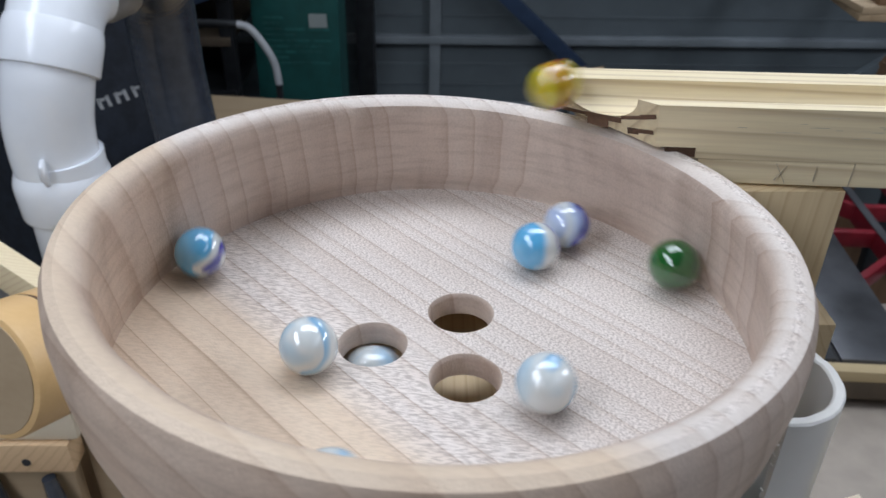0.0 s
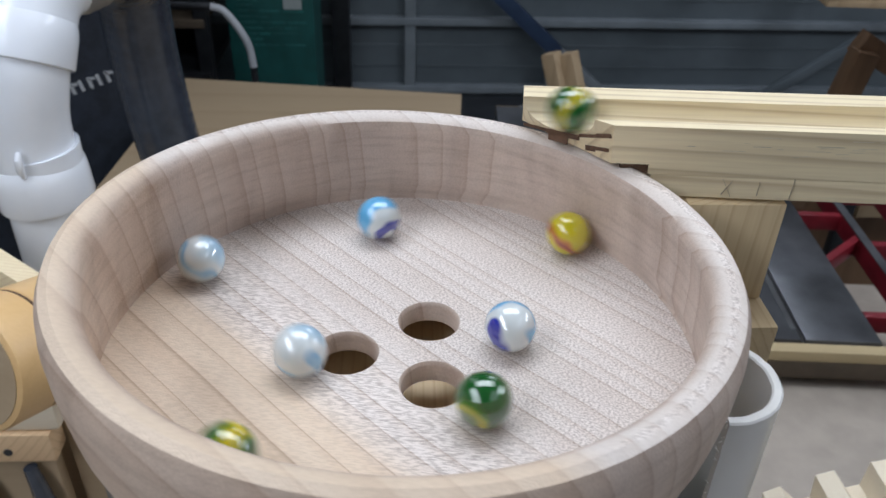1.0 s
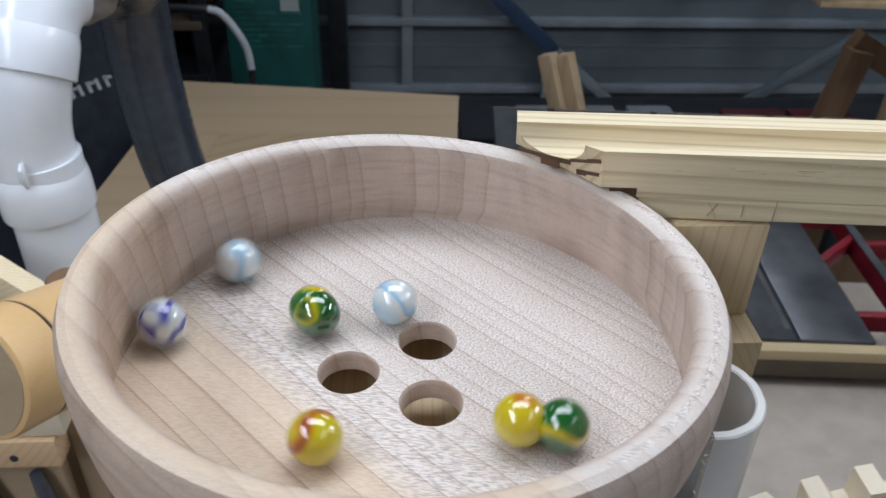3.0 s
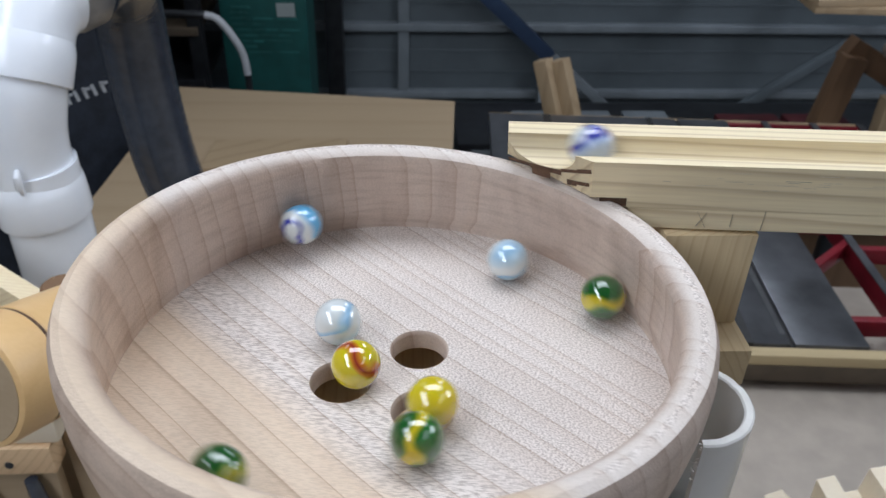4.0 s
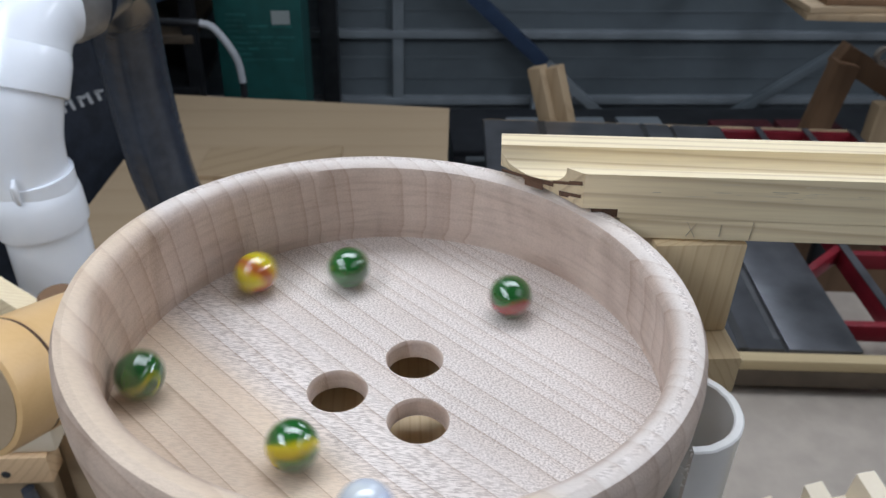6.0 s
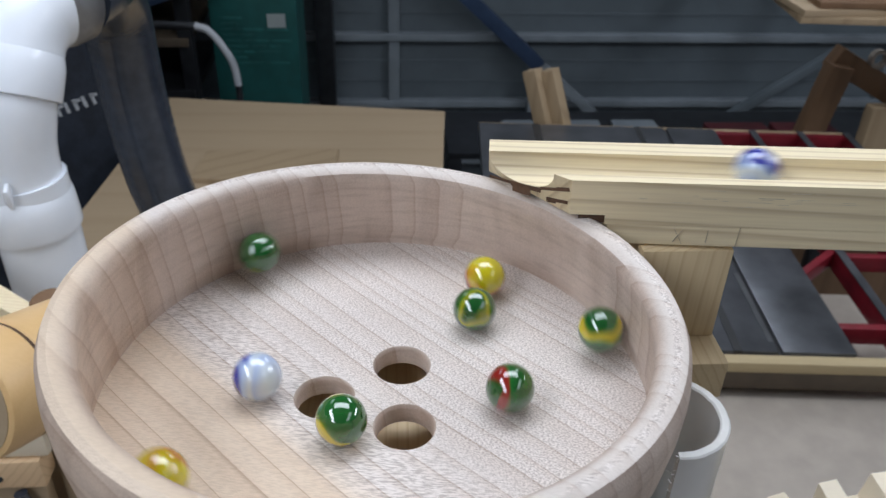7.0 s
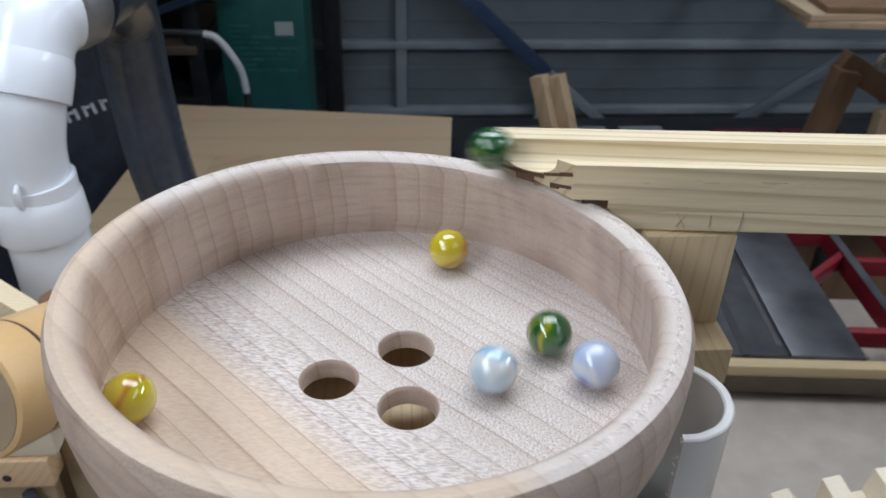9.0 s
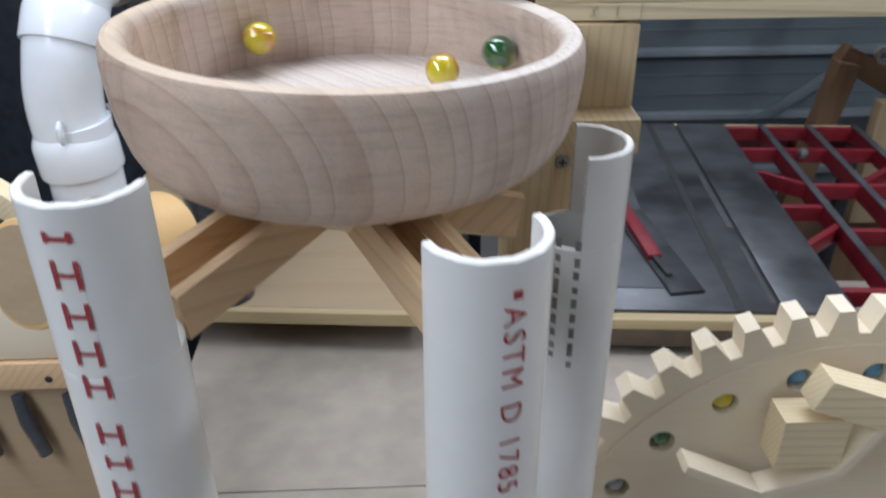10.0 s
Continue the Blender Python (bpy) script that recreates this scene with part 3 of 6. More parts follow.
def make_channels():
    for a, name_len, ox, oy in ((235, 0.112, -0.016, 0.003), (296, 0.120, 0.0, 0.003), (-3, 0.088, 0.0, 0.005)):
        ch = thing("drain_channel", (0.0, 0.003, -0.055), "pine channel with a round groove leading marbles to a pipe", "channel", group="drain channels")
        d = math.degrees(math.atan2(0.014, name_len))
        m = Matrix.Translation((ox, oy, -0.0420)) @ pose(0, 0, 0, 0, 0, a) @ pose(0, 0, 0, 0, d, 0) @ Matrix.Translation((0.012, 0, 0))
        wood = CHANNEL_ACROSS if a == 296 else CHANNEL
        part("groove_floor", prism(groove_outline(0.0176, 0.010, 0.0084), name_len - 0.028, m), wood, ch)
        for y in (-0.0117, 0.0117):
            part("side_wall", prism([(y - 0.0029, 0.0), (y + 0.0029, 0.0), (y + 0.0029, 0.020), (y - 0.0029, 0.020)], name_len - 0.028, m), wood, ch)


PIPES = ((-0.0787, -0.0948, 0.0182, -0.046, 256), (0.0466, -0.1145, 0.0070, -0.170, 292), (0.1015, 0.0005, -0.0125, -0.057, -5))


def make_pipes():
    made = []
    for cx, cy, top, cut, a in PIPES:
        p = thing("drain_pipe", (cx, cy, -0.70), "white plastic pipe, its top half sawn open", "pipe", group="drain pipes")
        part("pipe_wall", arc_shell(cx, cy, 0.0211, 0.0176, 0, 360, -0.70, cut, 48, ragged=0.0003), PVC, p)
        part("half_shell", arc_shell(cx, cy, 0.0211, 0.0176, a - 92, a + 96, cut - 0.0001, top, 40, ragged=0.00025, seed=4), PVC, p)
        rnd = random.Random(int(a))
        bm = bmesh.new()
        for k in range(26):
            ang = radians(a + rnd.choice((-92, 96)) + rnd.uniform(-2, 2))
            z = rnd.uniform(cut, top)
            at = Vector((cx + 0.0195 * math.cos(ang), cy + 0.0195 * math.sin(ang), z))
            bar(at, at + Vector((rnd.uniform(-1, 1), rnd.uniform(-1, 1), rnd.uniform(-0.3, 1))) * 0.0016, 0.0004, 0.0003, bm=bm)
        tagged(part("sawn_fringe", bm, PVC_CUT, p, "ragged plastic shavings along the saw cut"), kind="stuff")
        made.append(p)
    print_pipes(made)


def wrapped(cx, cy, a0, z0, r=0.02160):
    """Bends flat lettering round a pipe, reading downwards."""
    def bend(bm):
        for v in bm.verts:
            a = radians(a0) + v.co.y / r
            v.co = Vector((cx + r * math.cos(a), cy + r * math.sin(a), z0 - v.co.x))
    return bend


def ink_block(cx, cy, a0, z0, length, height, material, parent, name="ink_bar"):
    """A plain printed bar on a pipe."""
    bm = bmesh.new()
    n = 5
    g = [[bm.verts.new((length * i, height * (k / n - 0.5), 0)) for k in range(n + 1)] for i in (0, 1)]
    for k in range(n):
        bm.faces.new((g[0][k], g[0][k + 1], g[1][k + 1], g[1][k]))
    wrapped(cx, cy, a0, z0)(bm)
    return part(name, bm, material, parent)


def print_pipes(pipes):
    cx, cy = PIPES[0][:2]
    z = 0.010
    for length, gap in ((0.004, 0.006), (0.0105, 0.0050), (0.0100, 0.0045), (0.0100, 0.0040), (0.0095, 0.0115), (0.0095, 0.0055), (0.0060, 0.0060), (0.0095, 0.0050), (0.0095, 0.0050)):
        ink_block(cx, cy, 252, z, length, 0.0016, RED_INK, pipes[0])
        ink_block(cx, cy, 272, z, length, 0.0016, RED_INK, pipes[0])
        ink_block(cx, cy, 262, z - length * 0.42, 0.0016, 0.0070, RED_INK, pipes[0])
        z -= length + gap
    cx, cy = PIPES[1][:2]
    ink_block(cx, cy, 292, -0.0030, 0.0030, 0.0032, RED_INK, pipes[1], "ink_dot")
    text_mesh("ASTM D 1785", 0.0110, RED_INK, pipes[1], wrapped(cx, cy, 281, -0.0085), label="red printed lettering")
    cx, cy = PIPES[2][:2]
    rnd = random.Random(8)
    for a in (236, 260):
        z = -0.052
        for k in range(9):
            length = rnd.uniform(0.003, 0.008)
            ink_block(cx, cy, a, z, length, 0.0026, GREY_INK, pipes[2])
            z -= length + rnd.uniform(0.002, 0.004)


WHEEL_AT = (0.3140, 0.095, -0.380)


def make_wheel():
    wx, wy, wz = WHEEL_AT
    w = thing("lifting_wheel", WHEEL_AT, "toothed plywood wheel that carries glass marbles in its holes", "wheel")
    n = 44
    out, inn = [], []
    for i in range(n):
        for f, r in ((-0.36, 0.1945), (-0.17, 0.2120), (0.17, 0.2120), (0.36, 0.1945)):
            a = radians(4.0) + 2 * math.pi * (i + f) / n
            out.append((r * math.cos(a), r * math.sin(a)))
    bm = bmesh.new()
    front, back = -0.010, 0.010
    ring = [[bm.verts.new((wx + x, wy + y, wz + z)) for x, z in out] for y in (front, back)]
    core = [[bm.verts.new((wx + 0.186 * math.cos(2 * math.pi * i / len(out)), wy + y, wz + 0.186 * math.sin(2 * math.pi * i / len(out)))) for i in range(len(out))] for y in (front, back)]
    m = len(out)
    for i in range(m):
        j = (i + 1) % m
        bm.faces.new((ring[0][i], ring[0][j], ring[1][j], ring[1][i]))
        bm.faces.new((ring[0][i], core[0][i], core[0][j], ring[0][j]))
        bm.faces.new((ring[1][i], ring[1][j], core[1][j], core[1][i]))
        bm.faces.new((core[0][i], core[1][i], core[1][j], core[0][j]))
    part("toothed_rim", bm, BIRCH, w, smooth=0)
    # inner disc, set back, with a ring of holes
    bm = bmesh.new()
    loops = []
    for y in (front - 0.0015, front + 0.010):
        loops = []
        rr = [bm.verts.new((wx + 0.1858 * math.cos(2 * math.pi * i / 96), wy + y, wz + 0.1858 * math.sin(2 * math.pi * i / 96))) for i in range(96)]
        loops += [bm.edges.new((rr[i], rr[(i + 1) % 96])) for i in range(96)]
        for k in range(20):
            a = radians(102.5 + 18 * k)
            hx, hz = 0.162 * math.cos(a), 0.162 * math.sin(a)
            h = [bm.verts.new((wx + hx + 0.0092 * math.cos(2 * math.pi * i / 24), wy + y, wz + hz + 0.0092 * math.sin(2 * math.pi * i / 24))) for i in range(24)]
            loops += [bm.edges.new((h[i], h[(i + 1) % 24])) for i in range(24)]
        bmesh.ops.triangle_fill(bm, use_beauty=True, edges=loops, normal=(0, -1, 0))
    for k in range(20):
        a = radians(102.5 + 18 * k)
        lathe([(0.0092, 0), (0.0092, 0.0115)], 24, bm, m=Matrix.Translation((wx + 0.162 * math.cos(a), wy + front + 0.010, wz + 0.162 * math.sin(a))) @ pose(0, 0, 0, 90))
    lathe([(0.1858, 0), (0.1858, 0.0115)], 96, bm, m=Matrix.Translation((wx, wy + front + 0.010, wz)) @ pose(0, 0, 0, 90))
    part("disc", bm, BIRCH, w)
    part("back_plate", lathe([(0, 0), (0.17, 0), (0.17, 0.003), (0, 0.003)], 64, m=Matrix.Translation((wx, wy + 0.0095, wz)) @ pose(0, 0, 0, 90)), BIRCH, w)
    part("axle", lathe([(0, -0.02), (0.012, -0.02), (0.012, 0.05), (0, 0.05)], 24, m=Matrix.Translation((wx, wy, wz)) @ pose(0, 0, 0, 90)), PINE_Y, w)
    kinds = (M_BLUE, M_GOLD, M_GREEN, M_CLEAR, M_GREEN, M_BLUE, M_GOLD)
    for k in range(20):
        a = radians(102.5 + 18 * k)
        bm = bmesh.new()
        bmesh.ops.create_uvsphere(bm, u_segments=20, v_segments=12, radius=0.0080, matrix=Matrix.Translation((wx + 0.162 * math.cos(a), wy + front + 0.0070, wz + 0.162 * math.sin(a))))
        part("held_marble", bm, kinds[k % 7], w, smooth=180)
    # guide paddles fixed before the wheel on their own bracket
    g = thing("guide_bracket", (0.30, 0.06, -0.70), "pine bracket with short guide battens before the wheel", "bracket")
    part("guide_block", prism([(-0.012, 0.0), (0.012, 0.0), (0.012, 0.040), (-0.012, 0.040)], 0.044, Matrix.Translation((0.258, 0.064, -0.270))), PINE, g)
    part("guide_strip", bar((0.198, 0.058, -0.265), (0.252, 0.058, -0.292), 0.018, 0.0065, 0.0006), BIRCH, g)
    part("guide_strip", bar((0.252, 0.058, -0.292), (0.301, 0.058, -0.276), 0.018, 0.0075, 0.0006), BIRCH, g)
    part("guide_strip", bar((0.301, 0.058, -0.276), (0.326, 0.058, -0.230), 0.018, 0.0075, 0.0006), BIRCH, g)
    part("guide_arm", bar((0.275, 0.058, -0.206), (0.420, 0.058, -0.262), 0.020, 0.024, 0.0008), PINE, g)
    part("bracket_post", box(0.405, 0.435, 0.048, 0.068, -0.70, -0.25, 0.001), PINE_Z, g)
    part("axle_post", box(wx - 0.03, wx + 0.03, wy + 0.06, wy + 0.10, -0.70, wz + 0.03, 0.001), PINE_Z, g)
    return w


MILK, ICE, SKY_BLUE, INK_BLUE = (0.64, 0.69, 0.69), (0.24, 0.47, 0.69), (0.10, 0.40, 0.68), (0.025, 0.035, 0.33)
BOTTLE, MOSS, LEMON, EMBER, RED_GLASS = (0.006, 0.085, 0.014), (0.05, 0.16, 0.012), (0.58, 0.48, 0.008), (0.50, 0.17, 0.015), (0.26, 0.018, 0.012)
M_WHITE = marble_glass("white_blue_marble", [(0.0, ICE), (0.28, (0.50, 0.63, 0.70)), (0.36, MILK), (0.50, MILK), (0.56, ICE), (0.66, (0.40, 0.57, 0.70)), (0.74, MILK)])
M_SKY = marble_glass("sky_blue_marble", [(0.0, (0.20, 0.50, 0.72)), (0.30, SKY_BLUE), (0.44, SKY_BLUE), (0.51, MILK), (0.64, MILK), (0.68, INK_BLUE), (0.74, INK_BLUE), (0.79, MILK)])
M_NAVY = marble_glass("white_navy_marble", [(0.0, MILK), (0.32, (0.42, 0.52, 0.74)), (0.44, MILK), (0.58, (0.40, 0.52, 0.74)), (0.63, INK_BLUE), (0.70, INK_BLUE), (0.75, MILK)])
M_GREEN = marble_glass("green_marble", [(0.0, (0.012, 0.12, 0.02)), (0.40, BOTTLE), (0.62, BOTTLE), (0.70, MOSS), (0.76, (0.40, 0.36, 0.01)), (0.84, BOTTLE)])
M_LEAF = marble_glass("green_yellow_marble", [(0.0, BOTTLE), (0.40, (0.012, 0.12, 0.02)), (0.46, MOSS), (0.51, LEMON), (0.66, (0.50, 0.38, 0.01)), (0.73, MOSS), (0.78, BOTTLE)])
M_RUBY = marble_glass("green_red_marble", [(0.0, MOSS), (0.30, BOTTLE), (0.50, (0.012, 0.12, 0.02)), (0.56, RED_GLASS), (0.70, RED_GLASS), (0.76, BOTTLE)])
M_GOLD = marble_glass("yellow_marble", [(0.0, LEMON), (0.60, (0.60, 0.46, 0.01)), (0.67, EMBER), (0.73, (0.54, 0.34, 0.01)), (0.80, LEMON)])
M_AMBER = marble_glass("amber_marble", [(0.0, LEMON), (0.42, LEMON), (0.49, EMBER), (0.56, RED_GLASS), (0.63, EMBER), (0.70, LEMON)])
M_BLUE = plain("clear_blue_glass", (0.10, 0.30, 0.48), 0.08, vary=0.2, relief=0, coat=1.0)
M_CLEAR = plain("clear_grey_glass", (0.34, 0.36, 0.38), 0.08, vary=0.2, relief=0, coat=1.0)


def make_bench():
    b = thing("workbench", (0.5, 0.1, -1.5), "workbench with a stained grey-beige board top under the marble run", "workbench")
    part("top", box(-0.345, 1.75, -0.55, 0.462, -0.722, -0.700, 0.001), MDF, b)
    part("rear_top", box(-0.345, 1.75, 0.464, 0.90, -0.722, -0.700, 0.001), MDF, b)
    for x in (-0.30, 0.7, 1.68):
        for y in (-0.50, 0.84):
            part("leg", box(x - 0.03, x + 0.03, y - 0.03, y + 0.03, -1.5, -0.7225, 0.002), STUD, b)
    part("apron", box(-0.32, 1.70, -0.53, -0.51, -0.80, -0.7225, 0.001), STUD, b)


# ---- the things round it ----
def make_drum():
    near, far = Vector((-0.2860, 0.232, -0.2140)), Vector((-0.2180, 0.368, -0.2580))
    d = far - near
    turn = Matrix.Translation(near) @ d.to_track_quat("Z", "Y").to_matrix().to_4x4()
    L = d.length
    r = 0.046
    o = thing("wooden_drum", (-0.25, 0.29, -0.29), "oiled turned wooden drum with a dark groove and plug", "drum")
    part("drum_body", lathe([(0, 0.0), (r - 0.004, 0.0), (r - 0.001, 0.0012), (r, 0.004), (r, L * 0.215), (r - 0.0012, L * 0.22), (r - 0.0012, L * 0.235), (r, L * 0.24), (r, L), (0, L)], 56, m=turn), DRUM, o)
    part("end_grain", lathe([(0, -0.0006), (r - 0.005, -0.0006), (r - 0.005, 0.0004), (0, 0.0004)], 48, m=turn), PLY, o, "pale sawn end face")
    part("groove_band", lathe([(r - 0.0018, L * 0.216), (r - 0.0004, L * 0.221), (r - 0.0004, L * 0.234), (r - 0.0018, L * 0.239)], 56, m=turn), SCORCH_AND_SHADE, o, "dark burnt groove")
    up = Matrix.Translation((-0.2585, 0.335, -0.212))
    part("plug", lathe([(0, 0.011), (0.013, 0.011), (0.0155, 0.009), (0.0155, -0.02), (0, -0.02)], 32, m=up), BROWN, o, "round brown wooden plug")
    c = thing("drum_cradle", (-0.27, 0.28, -0.70), "pale wooden cradle block on an upright under the drum", "cradle")
    part("cradle_block", box(-0.400, -0.291, 0.322, 0.372, -0.3655, -0.300, 0.006), BIRCH, c)
    part("upright", box(-0.300, -0.255, 0.345, 0.40, -0.70, -0.3660, 0.002), PLY, c)
    part("ledge", box(-0.46, -0.300, 0.318, 0.3445, -0.399, -0.3660, 0.003), CHANNEL, c)
    part("panel", box(-0.46, -0.306, 0.326, 0.340, -0.70, -0.3995, 0.001), PLY, c)
    part("back_panel", box(-0.46, -0.252, 0.4015, 0.412, -0.70, -0.372, 0.001), PLY, c)
    part("rod", pipe([(-0.272, 0.338, -0.70), (-0.272, 0.338, -0.372)], 0.004, 10), GALV, c, "thin grey steel rod")
    for x in (-0.339, -0.425):
        part("bolt_hole", lathe([(0, 0.0008), (0.0036, 0.0006), (0.0044, -0.001), (0, -0.001)], 16, m=Matrix.Translation((x, 0.3178, -0.386)) @ pose(0, 0, 0, 90)), DARK_STEEL, c)
    for x in (-0.375, -0.325, -0.425):
        part("tool_handle", pipe([(x, 0.318, -0.405), (x + 0.004, 0.315, -0.435), (x + 0.012, 0.315, -0.48)], [0.006, 0.008, 0.007], 12), BLACK_RUBBER, c, "black tool handle hung on the panel")
    part("back_plank", bar((-0.52, 0.50, -0.20), (-0.285, 0.385, -0.29), 0.02, 0.032, 0.001), PINE, c)
    s = thing("side_shelf", (-0.60, 0.3, -1.5), "plywood side cabinet beside the workbench", "cabinet")
    part("cabinet_body", box(-0.95, -0.36, 0.10, 0.60, -1.5, -0.7015, 0.001), PLY, s)


def make_elbow():
    e = thing("dust_pipe", (-0.36, 0.53, -1.5), "white plastic dust pipe with two socketed elbows", "pipe")
    mid = smooth_line([(-0.345, 0.53, -1.5), (-0.345, 0.53, -0.30), (-0.346, 0.53, -0.25), (-0.3485, 0.53, -0.215), (-0.3495, 0.53, -0.185), (-0.3475, 0.530, -0.160), (-0.3430, 0.5315, -0.137), (-0.3385, 0.536, -0.114), (-0.3330, 0.553, -0.083)], 8)
    part("elbow_run", pipe(mid, 0.0400, 40), DUCT, e)
    part("upper_elbow", pipe(smooth_line([(-0.3335, 0.551, -0.087), (-0.3290, 0.566, -0.066), (-0.3210, 0.582, -0.054), (-0.3120, 0.594, -0.049), (-0.3050, 0.604, -0.047)], 6), 0.0412, 44), DUCT, e)

    def socket(a, b, r, flare=1.0):
        a, b = Vector(a), Vector(b)
        steps = ((0.0, -0.0050 * flare), (0.10, -0.0026 * flare), (0.22, -0.0007 * flare), (0.34, 0.0), (0.95, 0.0), (0.985, -0.0006), (1.0, -0.0045))
        return pipe([a + (b - a) * w for w, _ in steps], [r + d for _, d in steps], 48)
    part("socket", socket((-0.3325, 0.556, -0.079), (-0.3385, 0.5350, -0.1160), 0.0440, 0.5), DUCT, e)
    part("socket", socket((-0.3490, 0.53, -0.207), (-0.3462, 0.53, -0.254), 0.0452), DUCT, e)
    part("moulded_nub", pipe([(-0.3425, 0.488, -0.182), (-0.3425, 0.4845, -0.188), (-0.343, 0.4845, -0.200), (-0.343, 0.488, -0.208)], [0.002, 0.0036, 0.0036, 0.002], 14), DUCT, e)
    h = thing("vacuum_hose", (-0.30, 0.82, -1.5), "thick black ribbed vacuum hose with a metal clamp", "hose")
    line = smooth_line([(-0.2970, 0.616, -0.046), (-0.2930, 0.660, -0.047), (-0.2970, 0.720, -0.060), (-0.3080, 0.780, -0.115), (-0.311, 0.80, -0.22), (-0.300, 0.80, -0.33), (-0.281, 0.81, -0.46), (-0.285, 0.83, -0.6195)], 40)
    part("hose_tube", pipe(line, [0.041 + 0.00012 * math.sin(i * 1.25) for i in range(len(line))], 32), BLACK_RUBBER, h)
    part("clamp", pipe([(-0.3090, 0.598, -0.048), (-0.3075, 0.600, -0.048), (-0.2960, 0.617, -0.046), (-0.2950, 0.619, -0.046)], [0.0410, 0.0440, 0.0440, 0.041], 36), GALV, h, "grey metal hose clamp")


def make_bag():
    b = thing("dust_bag", (-0.80, 1.6, -1.5), "tall navy cloth dust bag with pale print", "bag")
    bm = bmesh.new()
    prof = [(0.0, -1.5), (0.20, -1.5), (0.235, -1.44), (0.245, -1.0), (0.240, -0.7), (0.245, -0.4), (0.235, -0.1), (0.20, 0.15), (0.12, 0.25), (0.0, 0.26)]
    lathe(prof, 48, bm, m=Matrix.Translation((-0.80, 1.62, 0)))
    for v in bm.verts:
        n = noise.noise(Vector((v.co.x * 7, v.co.y * 7, v.co.z * 2.2)))
        v.co += Vector((v.co.x + 0.80, v.co.y - 1.62, 0)) * n * 0.10
    part("bag_body", bm, CLOTH, b, smooth=180)
    bm = bmesh.new()
    for i in range(5):
        x, z = -0.634 + i * 0.018, -0.492 + i * 0.0065
        box(x, x + 0.006, 1.343, 1.346, z, z + 0.022, bm=bm, turn=(0, -14, 0))
        if i % 2 == 0:
            box(x, x + 0.014, 1.343, 1.346, z + 0.017, z + 0.022, bm=bm, turn=(0, -14, 0))
    part("print", bm, HANDLE_GREY, b, "pale grey printed strokes")


def make_green_box():
    g = thing("green_carton", (-0.36, 2.24, -1.5), "tall dark green carton with a white label and pale print", "carton")
    part("carton_body", box(-0.490, -0.238, 2.20, 2.45, -1.5, 0.25, 0.004), GREEN_BOX, g)
    part("label_patch", box(-0.325, -0.272, 2.1975, 2.1995, -0.588, -0.548), WHITE_LABEL, g, "small white label")
    rnd = random.Random(3)
    for row in range(9):
        z = -0.56 - row * 0.017
        x = -0.46
        for k in range(rnd.randint(1, 3)):
            w = rnd.uniform(0.03, 0.08)
            if x + w < -0.26:
                part("print_bar", box(x, x + w, 2.198, 2.1995, z - 0.004, z + 0.003), GREEN_PRINT, g)
            x += w + 0.01
    s = thing("dark_shelf", (-1.0, 2.2, -1.5), "dark steel shelf with stacked boards", "shelf")
    for z in (-1.1, -0.78, -0.62, -0.45, -0.2, 0.1):
        part("shelf_board", box(-1.9, -0.55, 2.15, 2.6, z - 0.012, z + 0.012, 0.002), DARK_STEEL if z != -0.62 else SHADOW_PLY, s)
    for x in (-1.88, -1.2, -0.56):
        part("shelf_post", box(x - 0.02, x + 0.02, 2.16, 2.2, -1.5, 0.4, 0.002), DARK_STEEL, s)
    part("diagonal", bar((-0.95, 2.12, -0.60), (-0.42, 2.12, -0.42), 0.02, 0.02), BLUE_STEEL, s)
    h = thing("trolley_handle", (-0.45, 1.93, -1.5), "bent pale grey tubular handle with a dark grip", "handle")
    part("handle_tube", pipe(smooth_line([(-0.475, 1.93, -0.498), (-0.445, 1.93, -0.508), (-0.415, 1.93, -0.545), (-0.388, 1.93, -0.60), (-0.380, 1.93, -0.66)], 6), 0.010, 14), HANDLE_GREY, h)
    part("handle_arm", pipe([(-0.80, 1.93, -0.49), (-0.475, 1.93, -0.498)], 0.011, 12), DARK_STEEL, h)
    part("handle_stem", pipe([(-0.380, 1.93, -0.66), (-0.384, 1.93, -1.5)], 0.009, 12), DARK_STEEL, h)


